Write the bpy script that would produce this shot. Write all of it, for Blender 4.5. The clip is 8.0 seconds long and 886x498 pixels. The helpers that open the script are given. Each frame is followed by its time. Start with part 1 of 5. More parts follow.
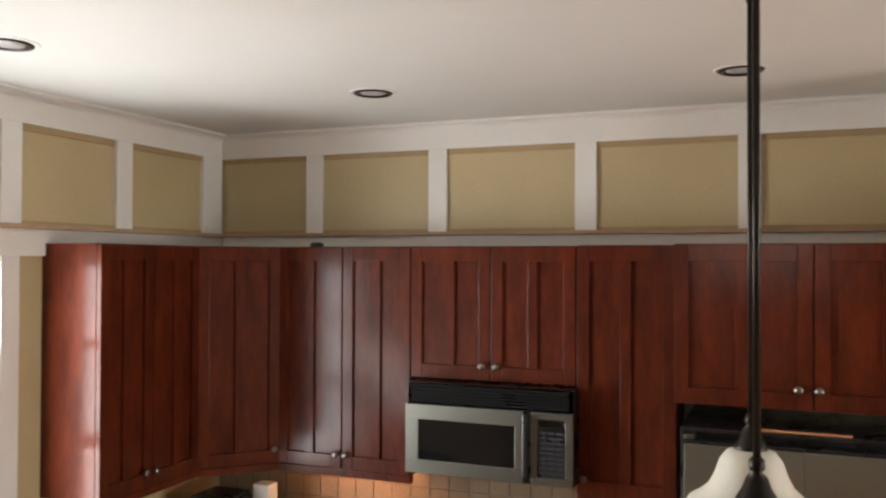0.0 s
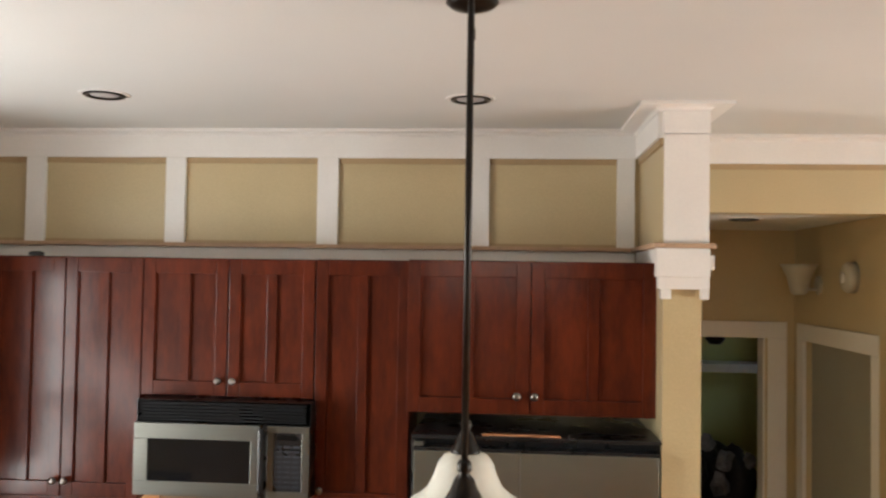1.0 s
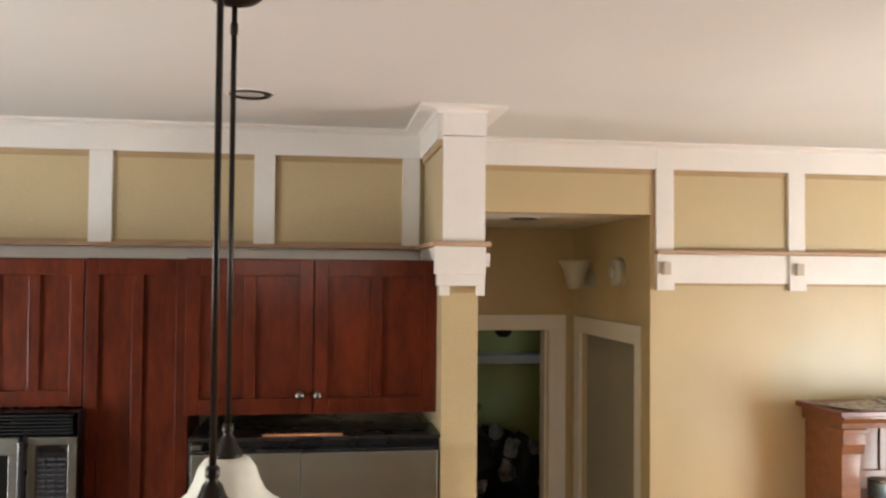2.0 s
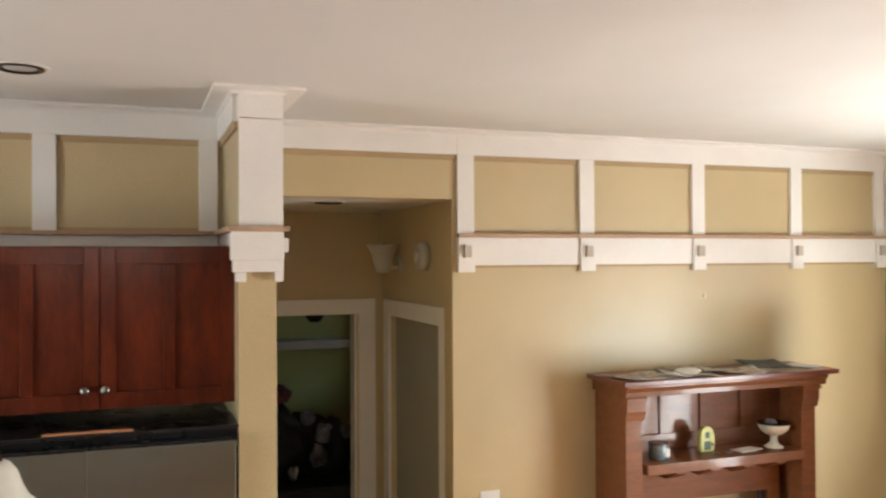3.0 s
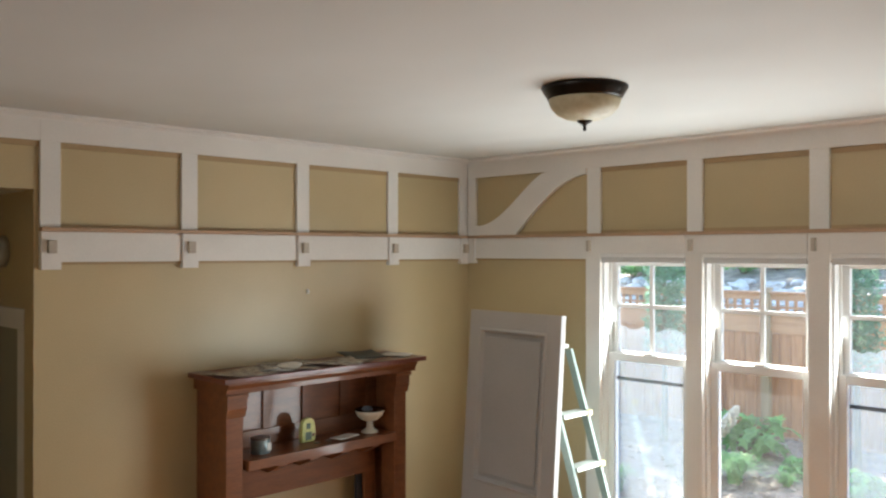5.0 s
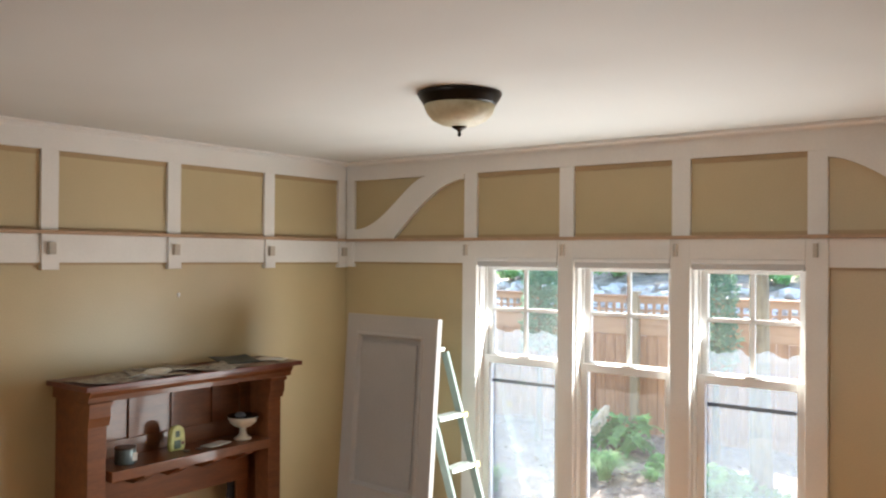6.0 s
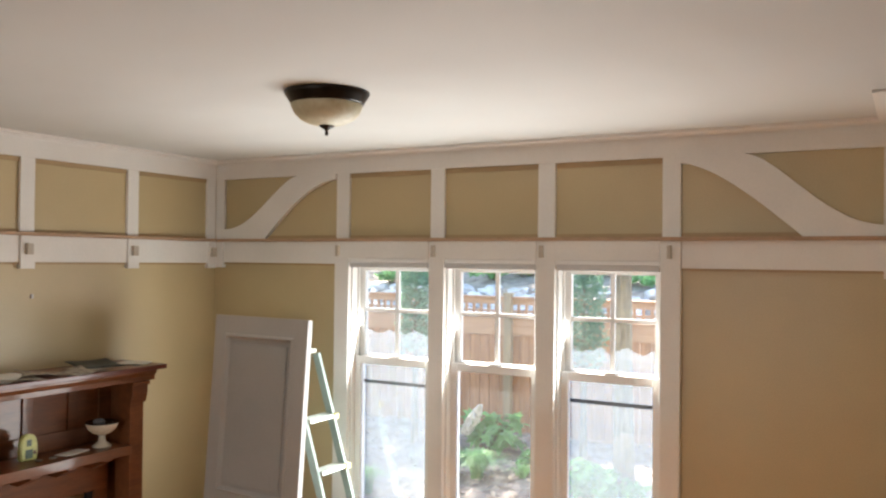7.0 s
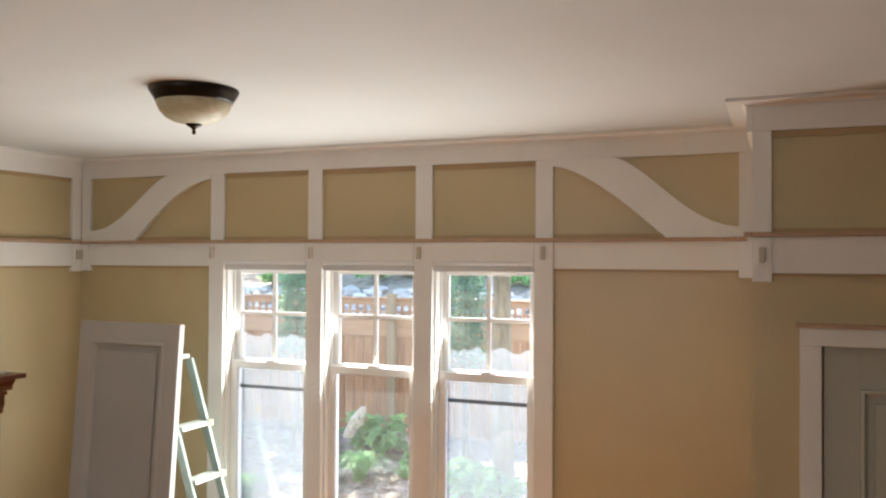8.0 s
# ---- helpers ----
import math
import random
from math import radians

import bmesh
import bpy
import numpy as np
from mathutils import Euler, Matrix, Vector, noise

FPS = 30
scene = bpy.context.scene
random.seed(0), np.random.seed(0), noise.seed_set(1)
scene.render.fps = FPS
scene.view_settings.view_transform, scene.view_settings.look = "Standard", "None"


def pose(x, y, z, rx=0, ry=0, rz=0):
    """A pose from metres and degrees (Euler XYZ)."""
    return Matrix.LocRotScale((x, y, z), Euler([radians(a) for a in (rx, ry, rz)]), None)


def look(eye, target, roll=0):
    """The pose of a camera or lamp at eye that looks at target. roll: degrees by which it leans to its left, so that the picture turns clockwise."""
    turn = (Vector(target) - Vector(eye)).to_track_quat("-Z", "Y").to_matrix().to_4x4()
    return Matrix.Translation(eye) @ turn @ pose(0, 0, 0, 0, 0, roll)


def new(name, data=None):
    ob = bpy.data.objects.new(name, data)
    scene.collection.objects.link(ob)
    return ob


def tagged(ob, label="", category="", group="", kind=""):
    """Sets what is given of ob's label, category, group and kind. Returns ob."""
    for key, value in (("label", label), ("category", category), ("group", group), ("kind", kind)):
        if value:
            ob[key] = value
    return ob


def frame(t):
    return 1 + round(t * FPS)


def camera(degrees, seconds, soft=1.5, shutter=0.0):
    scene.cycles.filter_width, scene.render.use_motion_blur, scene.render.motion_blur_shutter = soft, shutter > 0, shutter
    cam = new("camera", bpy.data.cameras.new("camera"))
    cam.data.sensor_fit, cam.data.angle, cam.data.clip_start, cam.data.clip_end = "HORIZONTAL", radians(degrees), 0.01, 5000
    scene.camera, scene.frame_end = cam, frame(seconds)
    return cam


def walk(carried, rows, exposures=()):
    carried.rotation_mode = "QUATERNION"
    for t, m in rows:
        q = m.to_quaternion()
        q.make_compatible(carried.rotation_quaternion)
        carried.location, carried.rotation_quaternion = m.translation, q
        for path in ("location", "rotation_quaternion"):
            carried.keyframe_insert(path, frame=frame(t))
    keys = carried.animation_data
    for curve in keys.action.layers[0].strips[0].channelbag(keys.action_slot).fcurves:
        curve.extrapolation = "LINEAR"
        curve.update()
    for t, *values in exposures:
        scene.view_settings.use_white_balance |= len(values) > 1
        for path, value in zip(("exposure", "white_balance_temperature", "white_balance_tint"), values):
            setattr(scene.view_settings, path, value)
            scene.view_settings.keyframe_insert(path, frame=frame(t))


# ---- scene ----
cam = camera(55.6, 8.0, soft=2.2, shutter=0.2)
PATH = [
    (0, (0.850, -0.651, 2.328), (0.116, 1.212, 2.358), 0.2),
    (0.3, (0.853, -0.666, 2.33), (0.289, 1.254, 2.38), 0.7),
    (0.5, (0.864, -0.669, 2.337), (0.433, 1.283, 2.391), 0.9),
    (1, (0.903, -0.683, 2.336), (0.741, 1.31, 2.4), 0.9),
    (1.5, (0.971, -0.689, 2.34), (1.064, 1.308, 2.404), 0.6),
    (2.8, (1.074, -0.695, 2.351), (1.665, 1.216, 2.381), -0.0),
    (3, (1.102, -0.708, 2.35), (1.794, 1.169, 2.371), -0.3),
    (3.5, (1.139, -0.729, 2.35), (2.042, 1.055, 2.361), -0.4),
    (4, (1.163, -0.749, 2.358), (2.254, 0.927, 2.372), -0.3),
    (4.5, (1.201, -0.771, 2.353), (2.473, 0.773, 2.362), 0.3),
    (5, (1.231, -0.799, 2.356), (2.641, 0.62, 2.364), 0.0),
    (6.5, (1.258, -0.844, 2.352), (2.927, 0.258, 2.376), 0.7),
    (7, (1.273, -0.882, 2.343), (3.019, 0.094, 2.37), 0.6),
    (7.5, (1.298, -0.914, 2.347), (3.108, -0.064, 2.377), 0.4),
    (8, (1.303, -0.934, 2.347), (3.162, -0.197, 2.378), 0.3),
]
walk(cam, [(t, look(eye, target, roll)) for t, eye, target, roll in PATH],
     exposures=[(0.0, 3.84, 6480, 10), (1.0, 4.14, 6430, 9), (1.5, 4.17, 6370, 9), (3.0, 4.03, 6300, 8), (3.5, 3.63, 6180, 7), (4.0, 3.3, 6180, 6),
                (4.5, 2.98, 6150, 6), (5.0, 2.85, 6150, 6), (6.5, 2.97, 6450, 10), (8.0, 2.92, 6480, 10)])

# ---- world, sun, exposure ----
SUN_ELEV, SUN_AZ = radians(52), radians(46)   # azimuth clockwise from +y
world = bpy.data.worlds.new("World")
scene.world = world
world.use_nodes = True
wn = world.node_tree.nodes
sky = wn.new("ShaderNodeTexSky")
sky.sky_type = "NISHITA"
sky.sun_disc = False
sky.sun_elevation = SUN_ELEV
sky.sun_rotation = SUN_AZ
wn["Background"].inputs[1].default_value = 0.15
world.node_tree.links.new(sky.outputs[0], wn["Background"].inputs[0])
sun = new("sun", bpy.data.lights.new("sun", "SUN"))
sun.data.energy, sun.data.angle, sun.data.color = 5.0, radians(0.6), (1.0, 0.91, 0.79)
sd = Vector((math.sin(SUN_AZ) * math.cos(SUN_ELEV), math.cos(SUN_AZ) * math.cos(SUN_ELEV), math.sin(SUN_ELEV)))
sun.matrix_world = look(sd * 30, (0, 0, 0))


def window_light(name, m, wide, high, watts, colour):
    """Sky light coming in through a window's opening."""
    lamp = new(name, bpy.data.lights.new(name, "AREA"))
    lamp.data.shape, lamp.data.size, lamp.data.size_y = "RECTANGLE", wide, high
    lamp.data.energy, lamp.data.color = watts, colour
    lamp.matrix_world = m


for y in (1.875, 1.198, 0.516):
    window_light("sky_light_east", look((5.49, y, 1.38), (4.49, y, 1.60)), 0.54, 1.30, 3.0, (0.93, 0.96, 0.95))
for z, high in ((2.14, 0.33), (1.75, 0.38), (1.27, 0.48)):
    window_light("sky_light_west", look((-1.975, 1.395, z), (0.0, 1.395, z + 0.35)), 0.66, high, 2.7 * high, (1.0, 0.99, 0.97))
window_light("sky_light_west", look((-1.975, 0.605, 1.67), (-0.9, 0.605, 2.5)), 0.66, 1.10, 1.3, (1.0, 0.99, 0.97))
# Fill light through an added south window, to brighten the kitchen wall.
window_light("south_fill_light", look((0.6, -9.02, 2.6), (0.6, 0, 2.6)), 2.2, 0.36, 0.4, (1.0, 0.98, 0.95))


# ---- materials ----
def material(name, base, rough=0.5, var=0.12, scale=3.0, fine=60.0, bump=0.05, metal=0.0, stretch=(1, 1, 1), second=None,
             coat=0.0, rough_var=0.1, island=0.0, thin=0.0, spec=0.5, coat_rough=0.12, sag=0.0):
    m = bpy.data.materials.new(name)
    m.use_nodes = True
    nt = m.node_tree
    n, ln = nt.nodes, nt.links
    p = n["Principled BSDF"]
    geo = n.new("ShaderNodeNewGeometry")
    mp = n.new("ShaderNodeMapping")
    mp.inputs["Scale"].default_value = stretch
    ln.new(geo.outputs["Position"], mp.inputs["Vector"])
    big, small = n.new("ShaderNodeTexNoise"), n.new("ShaderNodeTexNoise")
    for t, s in ((big, scale), (small, fine)):
        t.inputs["Scale"].default_value = s
        t.inputs["Detail"].default_value = 4
        ln.new(mp.outputs[0], t.inputs["Vector"])
    mixer = n.new("ShaderNodeMix")
    mixer.data_type = "FLOAT"
    mixer.inputs[0].default_value = 0.4
    ln.new(big.outputs["Fac"], mixer.inputs[2])
    ln.new(small.outputs["Fac"], mixer.inputs[3])
    ramp = n.new("ShaderNodeValToRGB")
    other = second or tuple(c * (1 - var * 2.2) for c in base)
    ramp.color_ramp.elements[0].position, ramp.color_ramp.elements[1].position = 0.36, 0.62
    ramp.color_ramp.elements[0].color = (*other, 1)
    ramp.color_ramp.elements[1].color = (*base, 1)
    ln.new(mixer.outputs[0], ramp.inputs[0])
    colour = ramp.outputs[0]
    if island:
        hsv = n.new("ShaderNodeHueSaturation")
        info = n.new("ShaderNodeObjectInfo")
        add = n.new("ShaderNodeMath")
        add.operation = "ADD"
        ln.new(info.outputs["Random"], add.inputs[0])
        ln.new(geo.outputs["Random Per Island"], add.inputs[1])
        mr = n.new("ShaderNodeMapRange")
        mr.inputs[2].default_value = 2.0
        mr.inputs[3].default_value, mr.inputs[4].default_value = 1 - island, 1 + island
        ln.new(add.outputs[0], mr.inputs[0])
        ln.new(mr.outputs[0], hsv.inputs["Value"])
        ln.new(colour, hsv.inputs["Color"])
        colour = hsv.outputs[0]
    ln.new(colour, p.inputs["Base Color"])
    rr = n.new("ShaderNodeMapRange")
    rr.inputs[3].default_value, rr.inputs[4].default_value = rough - rough_var / 2, rough + rough_var / 2
    ln.new(big.outputs["Fac"], rr.inputs[0])
    ln.new(rr.outputs[0], p.inputs["Roughness"])
    p.inputs["Metallic"].default_value = metal
    p.inputs["Coat Weight"].default_value = coat
    p.inputs["Coat Roughness"].default_value = coat_rough
    p.inputs["Specular IOR Level"].default_value = spec
    if bump:
        b = n.new("ShaderNodeBump")
        b.inputs["Strength"].default_value = bump
        b.inputs["Distance"].default_value = 0.004
        ln.new(small.outputs["Fac"], b.inputs["Height"])
        ln.new(b.outputs[0], p.inputs["Normal"])
        if sag:
            wide = n.new("ShaderNodeTexNoise")
            wide.inputs["Scale"].default_value = 0.9
            wide.inputs["Detail"].default_value = 2
            ln.new(mp.outputs[0], wide.inputs["Vector"])
            wb_ = n.new("ShaderNodeBump")
            wb_.inputs["Strength"].default_value = 1.0
            wb_.inputs["Distance"].default_value = sag
            ln.new(wide.outputs["Fac"], wb_.inputs["Height"])
            ln.new(wb_.outputs[0], b.inputs["Normal"])
    if thin:
        tl, mx = n.new("ShaderNodeBsdfTranslucent"), n.new("ShaderNodeMixShader")
        ln.new(colour, tl.inputs["Color"])
        mx.inputs[0].default_value = thin
        ln.new(p.outputs[0], mx.inputs[1])
        ln.new(tl.outputs[0], mx.inputs[2])
        ln.new(mx.outputs[0], n["Material Output"].inputs[0])
    return m


M_WALL = material("tan_wall_paint", (0.54, 0.43, 0.24), 0.40, 0.05, 1.3, 160, 0.12, second=(0.45, 0.36, 0.20), rough_var=0.22, coat=0.45, coat_rough=0.36, sag=0.02)
M_GREEN = material("green_wall_paint", (0.40, 0.38, 0.12), 0.6, 0.05, 2, 150, 0.08)
M_CEIL = material("ceiling_paint", (0.61, 0.615, 0.59), 0.8, 0.02, 1.2, 120, 0.12, sag=0.07)
M_WHITE = material("white_trim_paint", (0.78, 0.76, 0.72), 0.42, 0.03, 4, 90, 0.04)
M_PRIMED = material("primed_door_paint", (0.52, 0.50, 0.48), 0.5, 0.03, 3, 80, 0.04)
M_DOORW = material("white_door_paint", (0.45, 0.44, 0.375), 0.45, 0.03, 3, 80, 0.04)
M_RAW = material("bare_wood_edge", (0.50, 0.33, 0.21), 0.6, 0.1, 12, 120, 0.1, stretch=(1, 1, 6))
M_PEG = material("primed_peg", (0.50, 0.44, 0.36), 0.5, 0.06, 8, 90, 0.05)
M_TAN_STRIP = material("tan_painted_batten", (0.42, 0.30, 0.16), 0.55, 0.06, 6, 90, 0.05)
M_CHERRY = material("cherry_stained_wood", (0.106, 0.0178, 0.0055), 0.46, 0.16, 4.5, 22, 0.02, stretch=(3.2, 3.2, 0.8), second=(0.054, 0.0090, 0.0034), coat=0.33, island=0.16, spec=0.1, coat_rough=0.17, rough_var=0.16)
M_OAK = material("red_brown_oak", (0.22, 0.078, 0.027), 0.45, 0.18, 4, 26, 0.04, stretch=(1, 6, 6), second=(0.15, 0.053, 0.020), coat=0.45, island=0.1, coat_rough=0.08, spec=0.3)
M_OAKTOP = material("dark_red_oak", (0.17, 0.045, 0.03), 0.3, 0.18, 6, 55, 0.06, stretch=(1, 6, 6), second=(0.10, 0.028, 0.02), coat=0.3, coat_rough=0.12)
M_STEEL = material("brushed_steel", (0.20, 0.20, 0.175), 0.34, 0.05, 3, 30, 0.02, metal=1.0, stretch=(0.6, 1, 90), rough_var=0.08)
M_NICKEL = material("satin_nickel", (0.24, 0.22, 0.20), 0.34, 0.03, 20, 90, 0.0, metal=1.0)
M_BLACK = material("black_plastic", (0.012, 0.012, 0.013), 0.28, 0.2, 10, 80, 0.02)
M_BLACKGLASS = material("black_glass", (0.006, 0.006, 0.007), 0.06, 0.1, 10, 80, 0.0, rough_var=0.02)
M_BUTTON = material("grey_button", (0.026, 0.028, 0.036), 0.6, 0.05, 20, 90, 0.0)
M_BRONZE = material("dark_bronze", (0.022, 0.016, 0.012), 0.35, 0.2, 20, 90, 0.03, metal=0.6)
M_SHADE = material("frosted_glass_shade", (0.68, 0.66, 0.58), 0.35, 0.03, 8, 60, 0.02)
M_BOWL = material("alabaster_glass", (0.58, 0.545, 0.39), 0.5, 0.12, 9, 40, 0.02, second=(0.45, 0.40, 0.25))
M_TILE = material("beige_tile", (0.27, 0.20, 0.13), 0.3, 0.1, 9, 60, 0.05, island=0.1)
M_GROUT = material("grout", (0.30, 0.26, 0.21), 0.8)
M_COUNTER = material("granite", (0.10, 0.085, 0.07), 0.2, 0.3, 40, 120, 0.0)
M_FLOOR = material("oak_floor", (0.66, 0.275, 0.07), 0.35, 0.15, 4, 40, 0.03, stretch=(1, 9, 1))
M_FLOORJOINT = material("floor_joint", (0.10, 0.06, 0.03), 0.6)
M_ALU = material("ladder_fibreglass", (0.29, 0.37, 0.33), 0.45, 0.08, 8, 60, 0.03)
M_STEP = material("ladder_step_aluminium", (0.52, 0.55, 0.50), 0.35, 0.08, 14, 70, 0.05, metal=0.5)
M_YELLOW = material("yellow_plastic", (0.62, 0.55, 0.18), 0.45)
M_VINYL = material("white_window_vinyl", (0.80, 0.80, 0.78), 0.35, 0.02, 5, 80, 0.0)
M_BLIND = material("blind_fabric", (0.60, 0.60, 0.59), 0.6, 0.04, 8, 90, 0.05)
# Darker copy of the primed paint; the sunken panels' shade is its colour.
M_PANEL = material("shaded_panel_paint", (0.46, 0.445, 0.43), 0.55, 0.04, 3, 80, 0.04)
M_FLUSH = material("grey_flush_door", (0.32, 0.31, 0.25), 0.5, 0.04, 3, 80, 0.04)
M_DARKLINE = material("bar_and_gap_black", (0.02, 0.02, 0.025), 0.5)
M_PAPER = material("newsprint", (0.55, 0.50, 0.42), 0.7, 0.3, 25, 120, 0.05, second=(0.16, 0.12, 0.10))
M_PAPER2 = material("dark_print", (0.07, 0.09, 0.10), 0.45, 0.3, 25, 120, 0.05)
M_PAPERW = material("white_paper", (0.75, 0.73, 0.68), 0.7, 0.05)
M_CERAMIC = material("cream_ceramic", (0.68, 0.60, 0.48), 0.3, 0.06, 20, 90, 0.03)
M_CERDARK = material("dark_glaze", (0.02, 0.02, 0.022), 0.15)
M_TINBLUE = material("pale_blue_tin", (0.26, 0.34, 0.36), 0.3, 0.15, 40, 120, 0.02, metal=0.3)
M_LIME = material("lime_plastic", (0.60, 0.60, 0.18), 0.4, 0.1, 30, 90, 0.02)
M_DARKGREEN = material("dark_green_print", (0.04, 0.08, 0.03), 0.4)
M_FENCE = material("cedar_board", (0.42, 0.235, 0.125), 0.7, 0.2, 5, 50, 0.2, stretch=(5, 5, 0.6), second=(0.26, 0.135, 0.07), island=0.2)
M_FRAIL = material("pale_cedar", (0.46, 0.29, 0.17), 0.7, 0.2, 5, 50, 0.2, stretch=(5, 0.6, 5), second=(0.36, 0.21, 0.12))
M_POST = material("weathered_post", (0.33, 0.26, 0.16), 0.75, 0.2, 5, 50, 0.2, stretch=(5, 5, 0.6), second=(0.24, 0.19, 0.12))
M_MULCH = material("leaf_mulch", (0.34, 0.29, 0.24), 0.9, 0.3, 7, 45, 0.8, second=(0.13, 0.10, 0.08))
M_ROCK = material("grey_rock", (0.52, 0.52, 0.51), 0.85, 0.2, 3, 30, 0.5, island=0.2)
M_LEAF = material("green_leaf", (0.20, 0.38, 0.14), 0.5, 0.2, 6, 40, 0.05, island=0.35, thin=0.6)
M_LEAF2 = material("bright_leaf", (0.28, 0.55, 0.20), 0.45, 0.2, 6, 40, 0.05, island=0.3, thin=0.6)
M_CONIFER = material("conifer_green", (0.21, 0.36, 0.24), 0.6, 0.2, 6, 40, 0.05, island=0.3, thin=0.6)
M_GRASS = material("grass_blade", (0.30, 0.54, 0.21), 0.5, 0.2, 6, 40, 0.0, island=0.3, thin=0.45)
M_BARK = material("bark", (0.22, 0.20, 0.14), 0.9, 0.3, 6, 40, 0.6, stretch=(6, 6, 1))
M_PETAL = material("white_petal", (0.85, 0.82, 0.74), 0.6, 0.05, 30, 90, 0.1, thin=0.45)
M_BAG = material("black_cloth", (0.012, 0.012, 0.014), 0.7, 0.4, 9, 60, 0.3, island=0.3)
M_BAGGREY = material("grey_cloth", (0.20, 0.20, 0.22), 0.7, 0.3, 9, 60, 0.3)
M_BAGRED = material("dark_red_cloth", (0.12, 0.02, 0.02), 0.7, 0.3, 9, 60, 0.3)
M_OUTWALL = material("outside_siding", (0.45, 0.42, 0.36), 0.7)


def glass_material():
    m = bpy.data.materials.new("window_glass")
    m.use_nodes = True
    n, ln = m.node_tree.nodes, m.node_tree.links
    n.remove(n["Principled BSDF"])
    tr, gl, mx, fr = (n.new("ShaderNode" + s) for s in ("BsdfTransparent", "BsdfGlossy", "MixShader", "Fresnel"))
    gl.inputs["Roughness"].default_value = 0.02
    fr.inputs[0].default_value = 1.5
    ln.new(fr.outputs[0], mx.inputs[0])
    # Faint translucent white put into the glass as the glare over the garden.
    film, veil, veil_noise, amount = (n.new("ShaderNode" + k) for k in ("MixShader", "BsdfTranslucent", "TexNoise", "MapRange"))
    veil_noise.inputs["Scale"].default_value = 5.0
    amount.inputs[3].default_value, amount.inputs[4].default_value = 0.004, 0.02
    ln.new(veil_noise.outputs["Fac"], amount.inputs[0])
    ln.new(amount.outputs[0], film.inputs[0])
    ln.new(tr.outputs[0], film.inputs[1])
    ln.new(veil.outputs[0], film.inputs[2])
    ln.new(film.outputs[0], mx.inputs[1])
    ln.new(gl.outputs[0], mx.inputs[2])
    ln.new(mx.outputs[0], n["Material Output"].inputs[0])
    return m


def screen_material():
    m = bpy.data.materials.new("hazy_screen_sheet")
    m.use_nodes = True
    n, ln = m.node_tree.nodes, m.node_tree.links
    n.remove(n["Principled BSDF"])
    tl = n.new("ShaderNodeBsdfTranslucent")
    tl.inputs["Color"].default_value = (0.20, 0.235, 0.27, 1)
    tr, mx, no, mr = (n.new("ShaderNode" + k) for k in ("BsdfTransparent", "MixShader", "TexNoise", "MapRange"))
    no.inputs["Scale"].default_value = 3.0
    mr.inputs[3].default_value, mr.inputs[4].default_value = 0.20, 0.32
    ln.new(no.outputs["Fac"], mr.inputs[0])
    ln.new(mr.outputs[0], mx.inputs[0])
    ln.new(tr.outputs[0], mx.inputs[1])
    ln.new(tl.outputs[0], mx.inputs[2])
    ln.new(mx.outputs[0], n["Material Output"].inputs[0])
    return m


M_GLASS, M_SCREEN = glass_material(), screen_material()


def glow_material(name, colour, strength):
    m = bpy.data.materials.new(name)
    m.use_nodes = True
    p = m.node_tree.nodes["Principled BSDF"]
    p.inputs["Emission Color"].default_value = (*colour, 1)
    p.inputs["Emission Strength"].default_value = strength
    return m


M_REDLED = glow_material("red_indicator", (1, 0.05, 0.03), 2.0)
M_TUBE = glow_material("warm_strip_lamp", (1.0, 0.42, 0.14), 2.6)

# ---- building helpers ----
def block(bm, x0, x1, y0, y1, z0, z1, bevel=0.0):
    """An axis-aligned box, its edges bevelled if asked."""
    m = Matrix.Translation(((x0 + x1) / 2, (y0 + y1) / 2, (z0 + z1) / 2)) @ Matrix.Diagonal((abs(x1 - x0), abs(y1 - y0), abs(z1 - z0), 1))
    made = bmesh.ops.create_cube(bm, size=1, matrix=m)["verts"]
    if bevel:
        edges = list({e for v in made for e in v.link_edges})
        bmesh.ops.bevel(bm, geom=edges, offset=bevel, segments=2, affect="EDGES", profile=0.6)
    return bm


def box_mesh(*args, bevel=0.0):
    bm = bmesh.new()
    return block(bm, *args, bevel=bevel)


def lathe(profile, segments=32):
    """A turned body about z from (radius, height) pairs."""
    bm = bmesh.new()
    rings = []
    for r, z in profile:
        rings.append([bm.verts.new((r * math.cos(a), r * math.sin(a), z)) for a in (2 * math.pi * k / segments for k in range(segments))])
    for a, b in zip(rings, rings[1:]):
        for k in range(segments):
            bm.faces.new((a[k], a[(k + 1) % segments], b[(k + 1) % segments], b[k]))
    for ring in (rings[0], rings[-1]):
        bm.faces.new(ring)
    bmesh.ops.recalc_face_normals(bm, faces=bm.faces)
    for face in bm.faces:
        face.smooth = len(face.verts) == 4
    return bm


def slab(outline, axis, a, b):
    """A flat board: an outline in the two other axes, from a to b along the axis."""
    bm = bmesh.new()
    def at(u, v, w):
        return {"x": (w, u, v), "y": (u, w, v), "z": (u, v, w)}[axis]
    lo = [bm.verts.new(at(u, v, a)) for u, v in outline]
    hi = [bm.verts.new(at(u, v, b)) for u, v in outline]
    n = len(outline)
    bm.faces.new(lo)
    bm.faces.new(hi[::-1])
    for k in range(n):
        bm.faces.new((lo[k], lo[(k + 1) % n], hi[(k + 1) % n], hi[k]))
    bmesh.ops.recalc_face_normals(bm, faces=bm.faces)
    return bm


